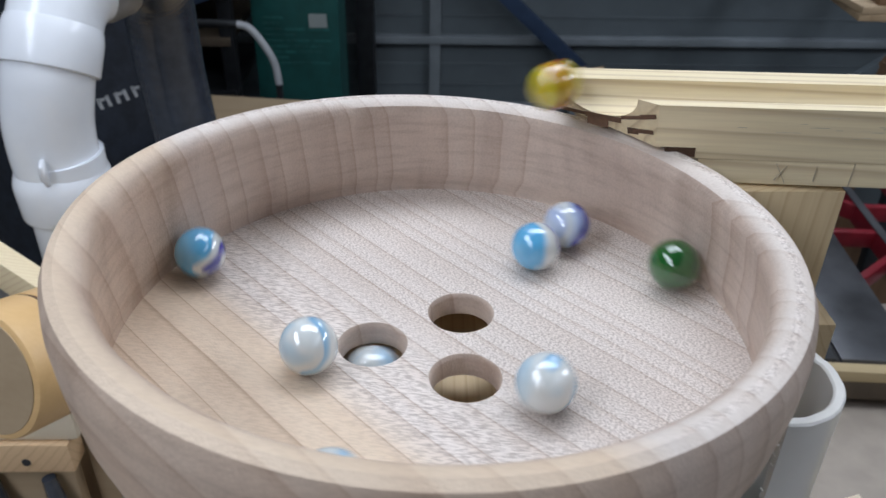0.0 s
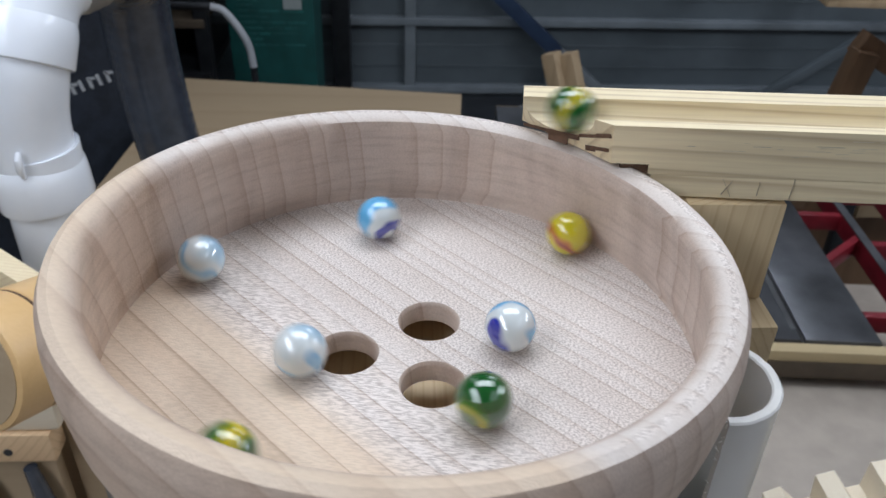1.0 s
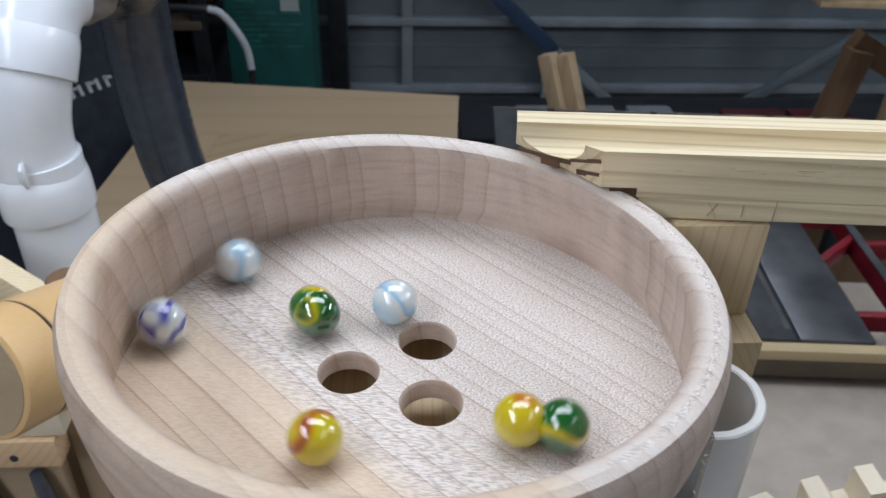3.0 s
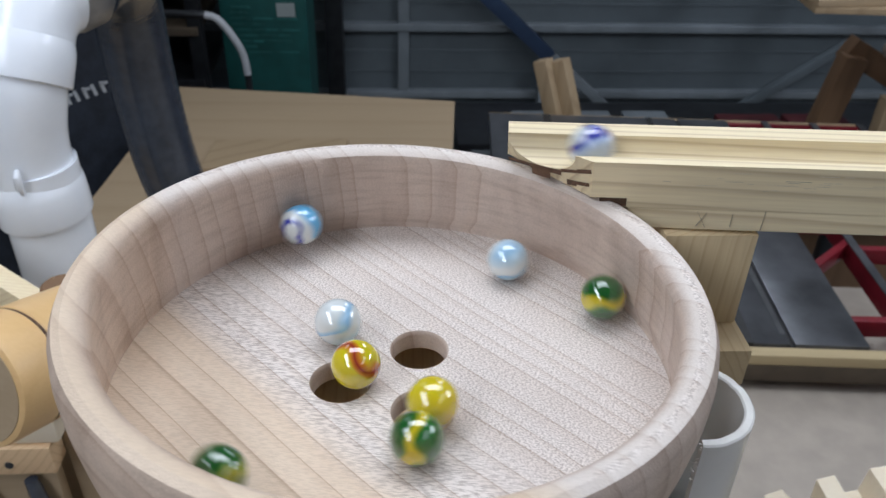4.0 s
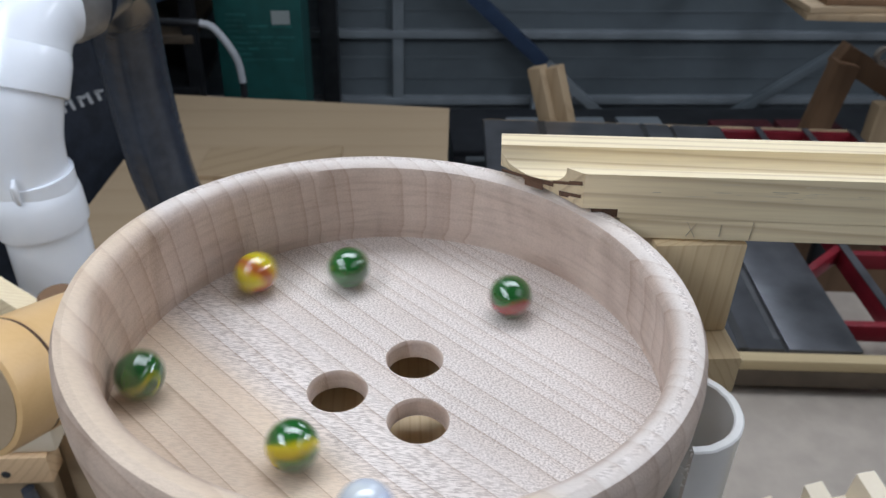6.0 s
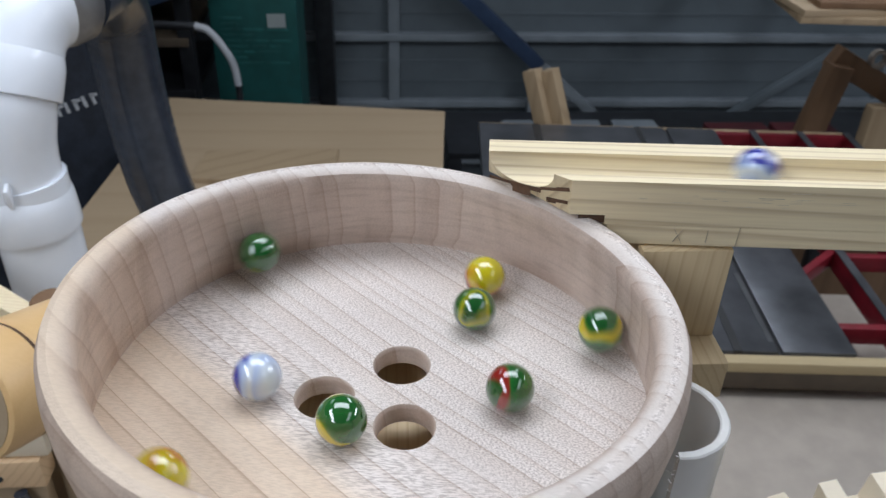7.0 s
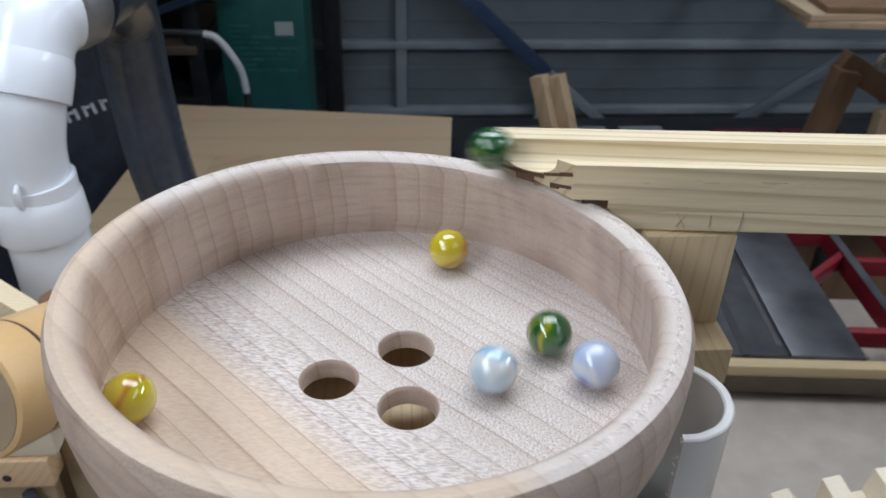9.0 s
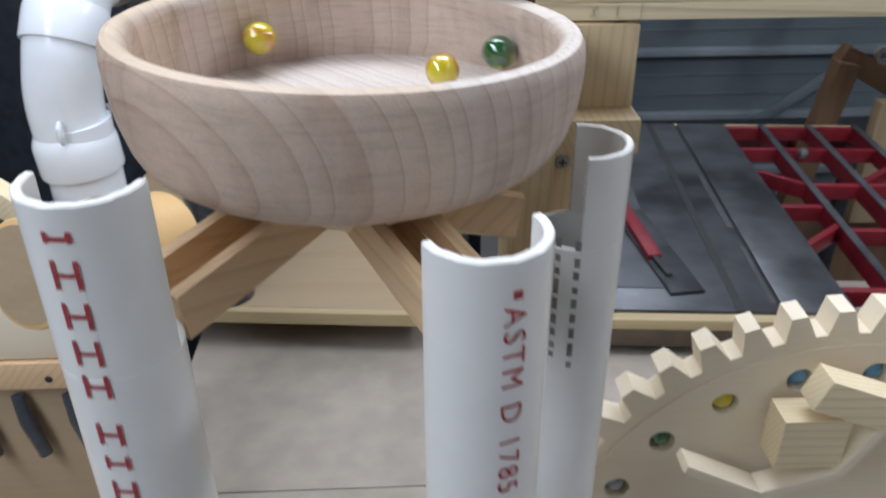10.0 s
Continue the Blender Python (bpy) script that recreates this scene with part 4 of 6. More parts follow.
def make_tables():
    t = thing("outfeed_table", (-0.2, 1.2, -1.5), "plywood outfeed table with a raised loose board on it", "table")
    def slab(corners, z0, z1):
        bm = bmesh.new()
        lo, hi = [[bm.verts.new((x, y, z)) for x, y in corners] for z in (z0, z1)]
        bm.faces.new(lo[::-1])
        bm.faces.new(hi)
        for i in range(4):
            bm.faces.new((lo[i], lo[(i + 1) % 4], hi[(i + 1) % 4], hi[i]))
        bmesh.ops.bevel(bm, geom=bm.edges[:], offset=0.001, segments=1, affect="EDGES")
        return bm
    part("tabletop", slab(((-0.605, 0.823), (0.083, 0.763), (0.161, 1.660), (-0.520, 1.748)), -0.640, -0.620), PLY, t)
    part("edge_strip", slab(((-0.607, 0.808), (0.082, 0.748), (0.083, 0.7625), (-0.605, 0.8225)), -0.644, -0.6205), YELLOW_RAIL, t)
    part("loose_board", slab(((-0.385, 1.30), (-0.10, 1.27), (-0.09, 1.43), (-0.374, 1.425)), -0.6195, -0.608), STUD, t, "loose plywood offcut lying on the table")
    # apron coloured dark to stand for the shade under the tabletop
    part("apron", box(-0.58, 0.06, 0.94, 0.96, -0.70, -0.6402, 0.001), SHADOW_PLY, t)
    for x in (-0.50, 0.06):
        for y in (0.95, 1.60):
            part("leg", box(x - 0.02, x + 0.02, y - 0.02, y + 0.02, -1.5, -0.6402, 0.002), DARK_STEEL, t)
    w = thing("table_saw", (0.60, 0.735, -1.5), "table saw with a dark iron top and red open-grid wing", "table saw")
    part("iron_top", box(0.172, 0.615, 0.735, 1.565, -0.650, -0.6215, 0.002), IRON, w)
    part("side_wing", box(0.622, 0.738, 0.735, 1.565, -0.650, -0.6215, 0.002), IRON, w)
    part("joint_lip", box(0.6155, 0.6215, 0.735, 1.565, -0.65, -0.6265), BLACK_INK, w, "dark gap between top and wing")
    part("worn_edge", box(0.606, 0.6148, 0.760, 0.95, -0.623, -0.6210), IRON_LIP, w, "bright worn edge beside the joint")
    part("worn_edge", box(0.603, 0.6148, 1.02, 1.26, -0.623, -0.6210), IRON_LIP, w, "bright worn edge beside the joint")
    part("mitre_slot", box(0.545, 0.558, 0.7345, 1.565, -0.645, -0.6207), BLACK_INK, w)
    part("mitre_slot", box(0.30, 0.318, 0.7345, 1.565, -0.645, -0.6207), BLACK_INK, w)
    part("insert_plate", box(0.36, 0.45, 0.80, 1.20, -0.64, -0.6203, 0.0), IRON, w, "worn steel insert plate")
    part("fence_strip", box(0.19, 1.1, 0.712, 0.733, -0.6455, -0.6260, 0.002), YELLOW_RAIL, w)
    # darkened bar paints in the shaded underside below the fence strip
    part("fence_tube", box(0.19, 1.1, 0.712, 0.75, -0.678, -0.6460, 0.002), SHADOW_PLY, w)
    part("rear_strip", box(0.172, 1.06, 1.566, 1.580, -0.650, -0.6270, 0.002), STUD, w, "brown wooden strip along the back edge")
    part("cabinet_body", box(0.25, 0.75, 0.98, 1.5, -1.5, -0.6505, 0.004), DARK_STEEL, w)
    # open grid wing
    for x in (0.828, 0.943, 1.055):
        part("grid_rib_long", box(x - 0.007, x + 0.007, 0.76, 1.563, -0.660, -0.6215, 0.002), RED_IRON, w)
        part("machined_edge", box(x - 0.0080, x + 0.0080, 0.761, 1.562, -0.6214, -0.6195), IRON, w)
    for x0, x1, y in ((0.740, 1.062, 0.809), (0.821, 1.062, 1.023), (0.740, 0.828, 1.122), (0.821, 1.062, 1.224), (0.740, 1.062, 1.417), (0.740, 1.062, 1.552)):
        part("grid_rib_cross", box(x0, x1, y - 0.008, y + 0.008, -0.656, -0.6235, 0.003), RED_IRON, w)
    for a, b in (((0.742, 1.294), (0.826, 1.224)), ((0.736, 0.964), (0.824, 1.045)), ((0.945, 1.236), (1.052, 1.330))):
        part("grid_rib_slant", bar((*a, -0.640), (*b, -0.640), 0.014, 0.033, 0.002), RED_IRON, w)
    part("levelling_bolt", lathe([(0, 0.012), (0.008, 0.011), (0.012, 0.004), (0.012, -0.004), (0, -0.004)], 18, m=Matrix.Translation((0.880, 1.407, -0.630)) @ pose(0, 0, 0, 70)), CHROME, w, "bright bolt head")
    part("lower_shelf", box(0.745, 1.06, 0.80, 1.30, -0.93, -0.91, 0.002), MDF, w, "worn board shelf under the open wing")
    part("wing_leg", box(1.03, 1.06, 0.78, 0.81, -1.5, -0.661, 0.002), DARK_STEEL, w)
    part("wing_leg", box(1.03, 1.06, 1.50, 1.53, -1.5, -0.661, 0.002), DARK_STEEL, w)
    w.rotation_euler = (0, 0, radians(-4.5))
    p = thing("push_stick", (0.43, 1.0, -0.62), "red push stick with a black tip on the saw", "push stick")
    part("stick", bar((0.435, 1.18, -0.612), (0.452, 0.90, -0.612), 0.026, 0.012, 0.003), RED_IRON, p)
    part("tray", prism([(-0.030, 0.0), (0.030, 0.0), (0.030, 0.0032), (0.026, 0.0045), (-0.026, 0.0045), (-0.030, 0.0032)], 0.30, Matrix.Translation((0.448, 1.09, -0.6200)) @ pose(0, 0, 0, 0, 0, -84)), IRON, p, "grey plastic plate under the stick")
    part("tip", bar((0.452, 0.90, -0.612), (0.462, 0.84, -0.614), 0.012, 0.009, 0.002), BLACK_INK, p)


def make_background():
    b = thing("stud_pair", (0.42, 1.62, -0.64), "two aged lumber studs leaning behind the saw", "lumber")
    part("stud", bar((0.425, 1.60, -0.72), (0.366, 1.65, -0.510), 0.034, 0.036, 0.002), STUD, b)
    part("stud", bar((0.468, 1.60, -0.72), (0.408, 1.65, -0.509), 0.034, 0.036, 0.002), STUD, b)
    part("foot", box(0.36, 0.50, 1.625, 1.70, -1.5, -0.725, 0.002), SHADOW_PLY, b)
    br = thing("brace_bars", (0.6, 2.62, -1.5), "crossed blue-grey steel brace bars on the steel wall", "brace")
    part("brace_bar", bar((0.02, 2.63, -0.36), (0.585, 2.63, -0.865), 0.035, 0.05, 0.003), BLUE_STEEL, br)
    part("brace_bar", bar((0.585, 2.635, -0.86), (0.86, 2.635, -1.10), 0.03, 0.035, 0.003), STEEL_RIB, br)
    part("brace_bar", bar((1.70, 2.635, -0.81), (1.22, 2.635, -1.155), 0.03, 0.035, 0.003), STEEL_WALL, br)
    part("brace_foot", box(0.55, 0.63, 2.60, 2.64, -1.5, -0.90, 0.003), STEEL_RIB, br)
    p = solid("steel_post", box(-0.215, -0.155, 2.56, 2.66, -1.5, 1.1, 0.004), DARK_STEEL, (-0.185, 2.61, -1.5), "dark steel post against the ribbed wall", "post")
    f = thing("trestle", (1.2, 1.75, -1.5), "brown lumber trestle with a slanting leg", "trestle")
    part("slant_leg", bar((1.085, 1.70, -0.95), (1.160, 1.70, -0.515), 0.05, 0.060, 0.003), BROWN, f)
    part("slant_leg", bar((1.150, 1.725, -0.500), (1.45, 1.725, -0.660), 0.045, 0.06, 0.003), BROWN, f)
    part("stretcher", box(1.0, 1.9, 1.72, 1.76, -1.5, -0.95, 0.003), BROWN, f)
    part("pale_block", box(1.235, 1.50, 1.62, 1.66, -0.95, -0.60, 0.004), STUD, f)
    r = thing("tape_roll", (1.246, 1.684, -0.516), "pale ring-shaped tape roll hung on the trestle", "tape roll")
    part("ring", lathe([(0.015, -0.008), (0.024, -0.008), (0.024, 0.008), (0.015, 0.008)], 28, close=True, m=Matrix.Translation((1.246, 1.684, -0.493)) @ pose(0, 0, 0, 90)), MDF, r)
    l = thing("lumber_stack", (1.0, 1.55, -0.30), "short offcut boards stacked on a high shelf", "lumber")
    part("board", box(0.895, 1.6, 1.42, 1.62, -0.330, -0.316, 0.001, turn=(0, 0, -4)), STUD, l)
    part("board", box(0.885, 1.6, 1.46, 1.66, -0.315, -0.301, 0.001, turn=(0, 0, 3)), PLY, l)
    part("board", box(0.93, 1.6, 1.44, 1.62, -0.300, -0.287, 0.001, turn=(0, 0, -2)), BROWN, l)
    for x in (1.25, 1.55):
        part("shelf_arm", box(x - 0.015, x + 0.015, 1.44, 2.70, -0.368, -0.331, 0.002), DARK_STEEL, l)
    s = thing("parts_shelf", (0.9, 2.2, -1.5), "low shelf with red and grey parts bins behind the saw", "shelf")
    part("shelf_board", box(0.20, 1.9, 1.95, 2.25, -0.90, -0.88, 0.002), DARK_STEEL, s)
    for x in (0.22, 1.88):
        part("shelf_side", box(x - 0.02, x + 0.02, 1.95, 2.25, -1.5, -0.9002, 0.002), DARK_STEEL, s)
    for x in (1.09, 1.30):
        part("bin", box(x - 0.095, x + 0.095, 1.96, 2.06, -0.8795, -0.832, 0.006), BIN_RED, s, "red plastic bin")
    for x in (0.45, 0.62, 0.80):
        part("bin", box(x - 0.07, x + 0.07, 1.98, 2.15, -0.8795, -0.862, 0.006), STEEL_RIB, s, "grey plastic bin")


setting()
make_tables()
make_background()
make_green_box()
make_bag()
make_elbow()
make_bench()
make_drum()
make_stand()
make_channels()
make_pipes()
make_rail()
make_bowl()
WHEEL = make_wheel()


# ---- what moves ----
MARBLES = {
    "white": (M_WHITE, "glossy white glass marble with pale blue swirls"),
    "sky": (M_SKY, "glossy sky blue and white glass marble"),
    "navy": (M_NAVY, "glossy white glass marble with dark blue patches"),
    "green": (M_GREEN, "glossy deep green glass marble with yellow"),
    "leaf": (M_LEAF, "glossy green and yellow swirled glass marble"),
    "dark": (M_LEAF, "glossy green and yellow swirled glass marble"),
    "ruby": (M_RUBY, "glossy green glass marble with a red patch"),
    "gold": (M_GOLD, "glossy bright yellow glass marble"),
    "amber": (M_AMBER, "glossy yellow glass marble with red swirls"),
}
BALL = bpy.data.meshes.new("marble")


def ball_mesh():
    bm = bmesh.new()
    bmesh.ops.create_uvsphere(bm, u_segments=40, v_segments=24, radius=0.0080)
    for f in bm.faces:
        f.smooth = True
    bm.to_mesh(BALL)
    bm.free()


def ball(kind):
    data = BALL.copy()
    data.materials.append(MARBLES[kind][0])
    return tagged(new("marble", data), MARBLES[kind][1], "marble", "marbles")


def rolled(rows):
    """Poses of a rolling marble from rows of seconds and millimetres in the bowl's space."""
    turn, keyed, last = Matrix.Rotation(len(bpy.data.objects) * 2.4, 4, "X"), [], None
    for t, x, y, z in rows:
        at = Vector((x / 1000, y / 1000, BZ + z / 1000))
        if last is not None:
            d = at - last
            flat = Vector((d.x, d.y, 0))
            if flat.length > 1e-5:
                turn = Matrix.Rotation(min(flat.length / 0.008, 1.3), 4, Vector((0, 0, 1)).cross(flat).normalized()) @ turn
        keyed.append((t, Matrix.Translation(at) @ turn))
        last = at
    return keyed


def motions():
    ball_mesh()
    walk(WHEEL, [(s, pose(WHEEL_AT[0], WHEEL_AT[1], WHEEL_AT[2] + BZ, 0, 36.5 * (s - 10), 0)) for s in range(11)])
    walk(ball("white"), rolled([(0, -17.3, 0.0, -10.8), (0.07, -43.2, 0.0, -10.8), (0.28, -78.5, -97.5, -56.0), (0.55, -78.5, -97.5, -690.0), (10, -78.5, -97.5, -690.0)]))
    walk(ball("amber"), rolled([(0, 39.9, 68.7, 52.0), (0.1, -21.9, 80.4, 26.0), (0.2, -66.4, 47.9, 16.1), (0.3, -79.7, -2.9, 13.9), (0.4, -65.0, -27.4, 8.1), (0.5, -30.0, -56.0, 8.1),
        (0.6, 9.5, -52.7, 8.1), (0.7, 47.5, -34.3, 8.1), (0.8, 73.2, -8.8, 8.1), (0.9, 78.2, 20.1, 14.7), (1, 60.6, 54.7, 8.1), (1.1, 31.6, 75.4, 8.1),
        (1.2, -2.1, 83.2, 8.1), (1.3, -34.7, 75.2, 11.0), (1.4, -58.0, 58.4, 9.1), (1.5, -66.9, 32.7, 8.1), (1.6, -59.6, 4.4, 8.1), (1.7, -37.9, -20.6, 8.1),
        (1.8, -7.3, -32.6, 8.1), (1.9, 24.1, -28.6, 8.1), (2, 47.8, -10.2, 8.1), (2.1, 58.7, 14.4, 8.1), (2.2, 56.4, 39.5, 8.1), (2.3, 41.8, 57.4, 8.1),
        (2.4, 19.4, 66.8, 8.1), (2.5, -5.4, 64.6, 8.1), (2.6, -26.9, 50.8, 8.1), (2.7, -40.2, 31.8, 8.1), (2.8, -48.0, 7.1, 8.1), (2.9, -42.2, -17.7, 8.1),
        (3, -24.8, -35.5, 8.1), (3.1, -1.3, -41.8, 8.1), (3.2, 21.6, -35.2, 8.1), (3.3, 37.6, -18.1, 8.1), (3.4, 42.4, 4.2, 8.1), (3.5, 35.2, 25.4, 8.1),
        (3.6, 18.5, 39.5, 8.1), (3.7, -2.5, 42.9, 8.1), (3.8, -21.8, 35.3, 8.1), (3.9, -25.0, 11.3, 8.1), (4, -12.1, -1.2, 8.1), (4.1, -16.6, -1.4, 8.1),
        (4.19, -17.3, 0.0, -10.8), (4.26, -43.2, 0.0, -10.8), (4.47, -78.5, -97.5, -56.0), (4.74, -78.5, -97.5, -673.5), (10, -78.5, -97.5, -673.5)]))
    walk(ball("sky"), rolled([(0, -73.1, 35.3, 8.4), (0.1, -62.8, 1.2, 8.1), (0.2, -36.7, -23.7, 8.1), (0.3, -2.7, -34.6, 8.1), (0.4, 30.6, -26.9, 8.1), (0.5, 55.3, -7.6, 8.1),
        (0.6, 66.8, 23.5, 8.1), (0.7, 62.1, 50.0, 8.1), (0.8, 44.5, 69.9, 8.1), (0.9, 18.1, 74.2, 8.1), (1, -8.1, 65.5, 8.1), (1.1, -30.8, 48.9, 8.1),
        (1.2, -42.2, 28.3, 8.1), (1.3, -41.8, 5.8, 8.1), (1.4, -26.7, -14.2, 8.1), (1.5, -0.0, -23.0, 8.1), (1.6, 24.8, -16.2, 8.1), (1.7, 39.8, 2.4, 8.1),
        (1.8, 41.2, 21.8, 8.1), (1.9, 31.4, 41.3, 8.1), (2, 14.9, 48.9, 8.1), (2.1, -4.3, 49.1, 8.1), (2.2, -20.8, 39.7, 8.1), (2.3, -28.6, 18.2, 8.1),
        (2.4, -19.9, -6.8, 8.1), (2.5, -2.8, 5.1, 8.1), (2.59, 8.7, 15.0, -10.8), (2.66, 21.8, 37.5, -10.8), (2.87, 102.0, -7.5, -56.0), (3.14, 102.0, -7.5, -690.0),
        (10, 102.0, -7.5, -690.0)]))
    walk(ball("sky"), rolled([(0, 33.8, 39.9, 8.1), (0.1, 15.3, 47.2, 8.1), (0.2, -4.0, 45.9, 8.1), (0.3, -20.8, 34.5, 8.1), (0.4, -28.6, 18.2, 8.1), (0.5, -24.3, -3.2, 8.1),
        (0.6, -1.6, -6.5, 8.1), (0.7, 18.7, -10.1, 8.1), (0.8, 23.5, -12.7, 8.1), (0.9, 33.9, -8.0, 8.1), (1, 33.0, 1.8, 8.1), (1.1, 21.4, 15.3, 8.1),
        (1.2, 3.1, 27.7, 8.1), (1.3, -14.9, 33.8, 8.1), (1.4, -26.8, 31.6, 8.1), (1.5, -28.1, 21.3, 8.1), (1.6, -19.0, 4.5, 8.1), (1.69, -17.3, 0.0, -10.8),
        (1.76, -43.2, 0.0, -10.8), (1.97, -78.5, -97.5, -56.0), (2.24, -78.5, -97.5, -657.0), (10, -78.5, -97.5, -657.0)]))
    walk(ball("navy"), rolled([(0, 46.1, 53.7, 8.1), (0.1, 25.4, 60.9, 8.1), (0.2, 2.5, 62.4, 8.1), (0.3, -19.8, 55.3, 8.1), (0.4, -36.0, 43.3, 8.1), (0.5, -42.0, 22.5, 8.1),
        (0.6, -37.0, 4.6, 8.1), (0.7, -18.5, -9.7, 8.1), (0.8, 6.3, -15.1, 8.1), (0.89, 8.7, -14.5, -10.8), (0.96, 21.8, -36.3, -10.8), (1.17, 47.8, -113.0, -56.0),
        (1.44, 47.8, -113.0, -690.0), (10, 47.8, -113.0, -690.0)]))
    walk(ball("white"), rolled([(0, -33.8, -10.9, 8.1), (0.1, -29.2, -19.3, 8.1), (0.2, -13.9, -18.1, 8.1), (0.3, 7.8, -9.9, 8.1), (0.4, 28.4, -2.8, 8.1), (0.5, 38.0, 4.0, 8.1),
        (0.6, 34.6, 13.5, 8.1), (0.7, 21.5, 25.0, 8.1), (0.8, 7.9, 12.0, 8.1), (0.89, 8.7, 15.0, -10.8), (0.96, 21.8, 37.5, -10.8), (1.17, 102.0, -7.5, -56.0),
        (1.44, 102.0, -7.5, -673.5), (10, 102.0, -7.5, -673.5)]))
    walk(ball("white"), rolled([(0, 28.5, -26.1, 8.1), (0.1, 48.8, -9.3, 8.1), (0.2, 57.4, 12.9, 8.1), (0.3, 53.4, 37.1, 8.1), (0.4, 39.4, 54.3, 8.1), (0.5, 17.9, 62.8, 8.1),
        (0.6, -6.8, 65.7, 8.1), (0.7, -29.1, 57.0, 8.1), (0.8, -42.4, 41.2, 8.1), (0.9, -44.2, 18.1, 8.1), (1, -30.1, -8.5, 8.1), (1.1, -7.5, -23.6, 8.1),
        (1.2, 17.4, -19.2, 8.1), (1.3, 31.6, 0.6, 8.1), (1.4, 34.0, 26.0, 8.1), (1.5, 25.8, 43.9, 8.1), (1.6, 13.0, 52.6, 8.1), (1.7, -1.2, 53.1, 8.1),
        (1.8, -13.6, 40.6, 8.1), (1.9, -21.4, 22.1, 8.1), (2, -17.6, -9.8, 8.1), (2.09, -17.3, 0.0, -10.8), (2.16, -43.2, 0.0, -10.8), (2.37, -78.5, -97.5, -56.0),
        (2.64, -78.5, -97.5, -640.5), (10, -78.5, -97.5, -640.5)]))
    walk(ball("white"), rolled([(0, -23.5, -58.8, 8.1), (0.1, 4.3, -60.4, 8.1), (0.2, 35.0, -45.8, 8.1), (0.3, 60.1, -21.6, 8.1), (0.4, 73.8, 17.9, 8.1), (0.5, 63.6, 51.7, 8.7),
        (0.6, 34.4, 75.3, 12.3), (0.7, 0.2, 83.0, 16.6), (0.8, -31.5, 76.9, 18.0), (0.9, -56.0, 60.3, 16.2), (1, -67.7, 39.4, 8.1), (1.1, -60.7, 5.2, 8.1),
        (1.2, -39.3, -20.6, 8.1), (1.3, -8.9, -32.6, 8.1), (1.4, 22.9, -29.6, 8.1), (1.5, 48.7, -13.3, 8.1), (1.6, 60.8, 9.0, 8.1), (1.7, 61.0, 34.2, 8.1),
        (1.8, 47.0, 52.7, 8.1), (1.9, 26.6, 62.9, 8.1), (2, 1.0, 65.9, 8.1), (2.1, -23.1, 54.7, 8.1), (2.2, -40.3, 41.3, 8.1), (2.3, -45.2, 17.5, 8.1),
        (2.4, -36.9, -4.4, 8.1), (2.5, -16.6, -19.0, 8.1), (2.6, 10.4, -21.1, 8.1), (2.7, 24.4, 3.1, 8.1), (2.8, 20.3, 15.8, 8.1), (2.9, 10.3, 24.2, 8.1),
        (3, -2.2, 25.8, 8.1), (3.1, -13.4, 20.7, 8.1), (3.2, -19.9, 10.7, 8.1), (3.3, -20.1, -0.9, 8.1), (3.4, -14.2, -10.4, 8.1), (3.5, -4.4, -15.2, 8.1),
        (3.6, 6.0, -14.1, 8.1), (3.7, 14.0, -7.8, 8.1), (3.8, 17.2, 1.5, 8.1), (3.9, -2.9, 11.7, 8.1), (4, -18.8, 20.4, 8.1), (4.1, -24.6, 22.7, 8.1),
        (4.2, -16.7, 22.6, 8.1), (4.3, -3.9, 15.8, 8.1), (4.4, 9.9, 11.3, 8.1), (4.49, 8.7, 15.0, -10.8), (4.56, 21.8, 37.5, -10.8), (4.77, 102.0, -7.5, -56.0),
        (5.04, 102.0, -7.5, -657.0), (10, 102.0, -7.5, -657.0)]))
    walk(ball("green"), rolled([(0, 75.9, 28.1, 8.9), (0.1, 57.7, 56.8, 8.1), (0.2, 28.5, 78.2, 8.7), (0.3, -4.9, 82.9, 11.3), (0.4, -34.3, 75.3, 12.8), (0.5, -55.8, 60.2, 9.9),
        (0.6, -65.2, 39.7, 8.1), (0.7, -59.2, 13.4, 8.1), (0.8, -38.5, -12.6, 8.1), (0.9, -8.4, -28.7, 8.1), (1, 21.9, -29.8, 8.1), (1.1, 43.4, -16.2, 8.1),
        (1.2, 54.2, 5.3, 8.1), (1.3, 54.2, 30.5, 8.1), (1.4, 41.3, 50.8, 8.1), (1.5, 21.4, 62.7, 8.1), (1.6, -1.8, 62.4, 8.1), (1.7, -22.9, 56.1, 8.1),
        (1.8, -37.2, 39.7, 8.1), (1.9, -41.4, 19.2, 8.1), (2, -31.8, -3.0, 8.1), (2.1, -12.3, -18.8, 8.1), (2.2, 13.1, -18.3, 8.1), (2.3, 29.7, -1.7, 8.1),
        (2.4, 34.1, 18.3, 8.1), (2.5, 28.5, 36.8, 8.1), (2.6, 16.3, 48.6, 8.1), (2.7, 2.5, 52.2, 8.1), (2.8, -13.9, 46.2, 8.1), (2.9, -24.6, 34.1, 8.1),
        (3, -28.3, 20.0, 8.1), (3.1, -25.1, 7.7, 8.1), (3.2, -17.3, 0.0, 8.1), (3.29, -17.3, 0.0, -10.8), (3.36, -43.2, 0.0, -10.8), (3.57, -78.5, -97.5, -56.0),
        (3.84, -78.5, -97.5, -624.0), (10, -78.5, -97.5, -624.0)]))
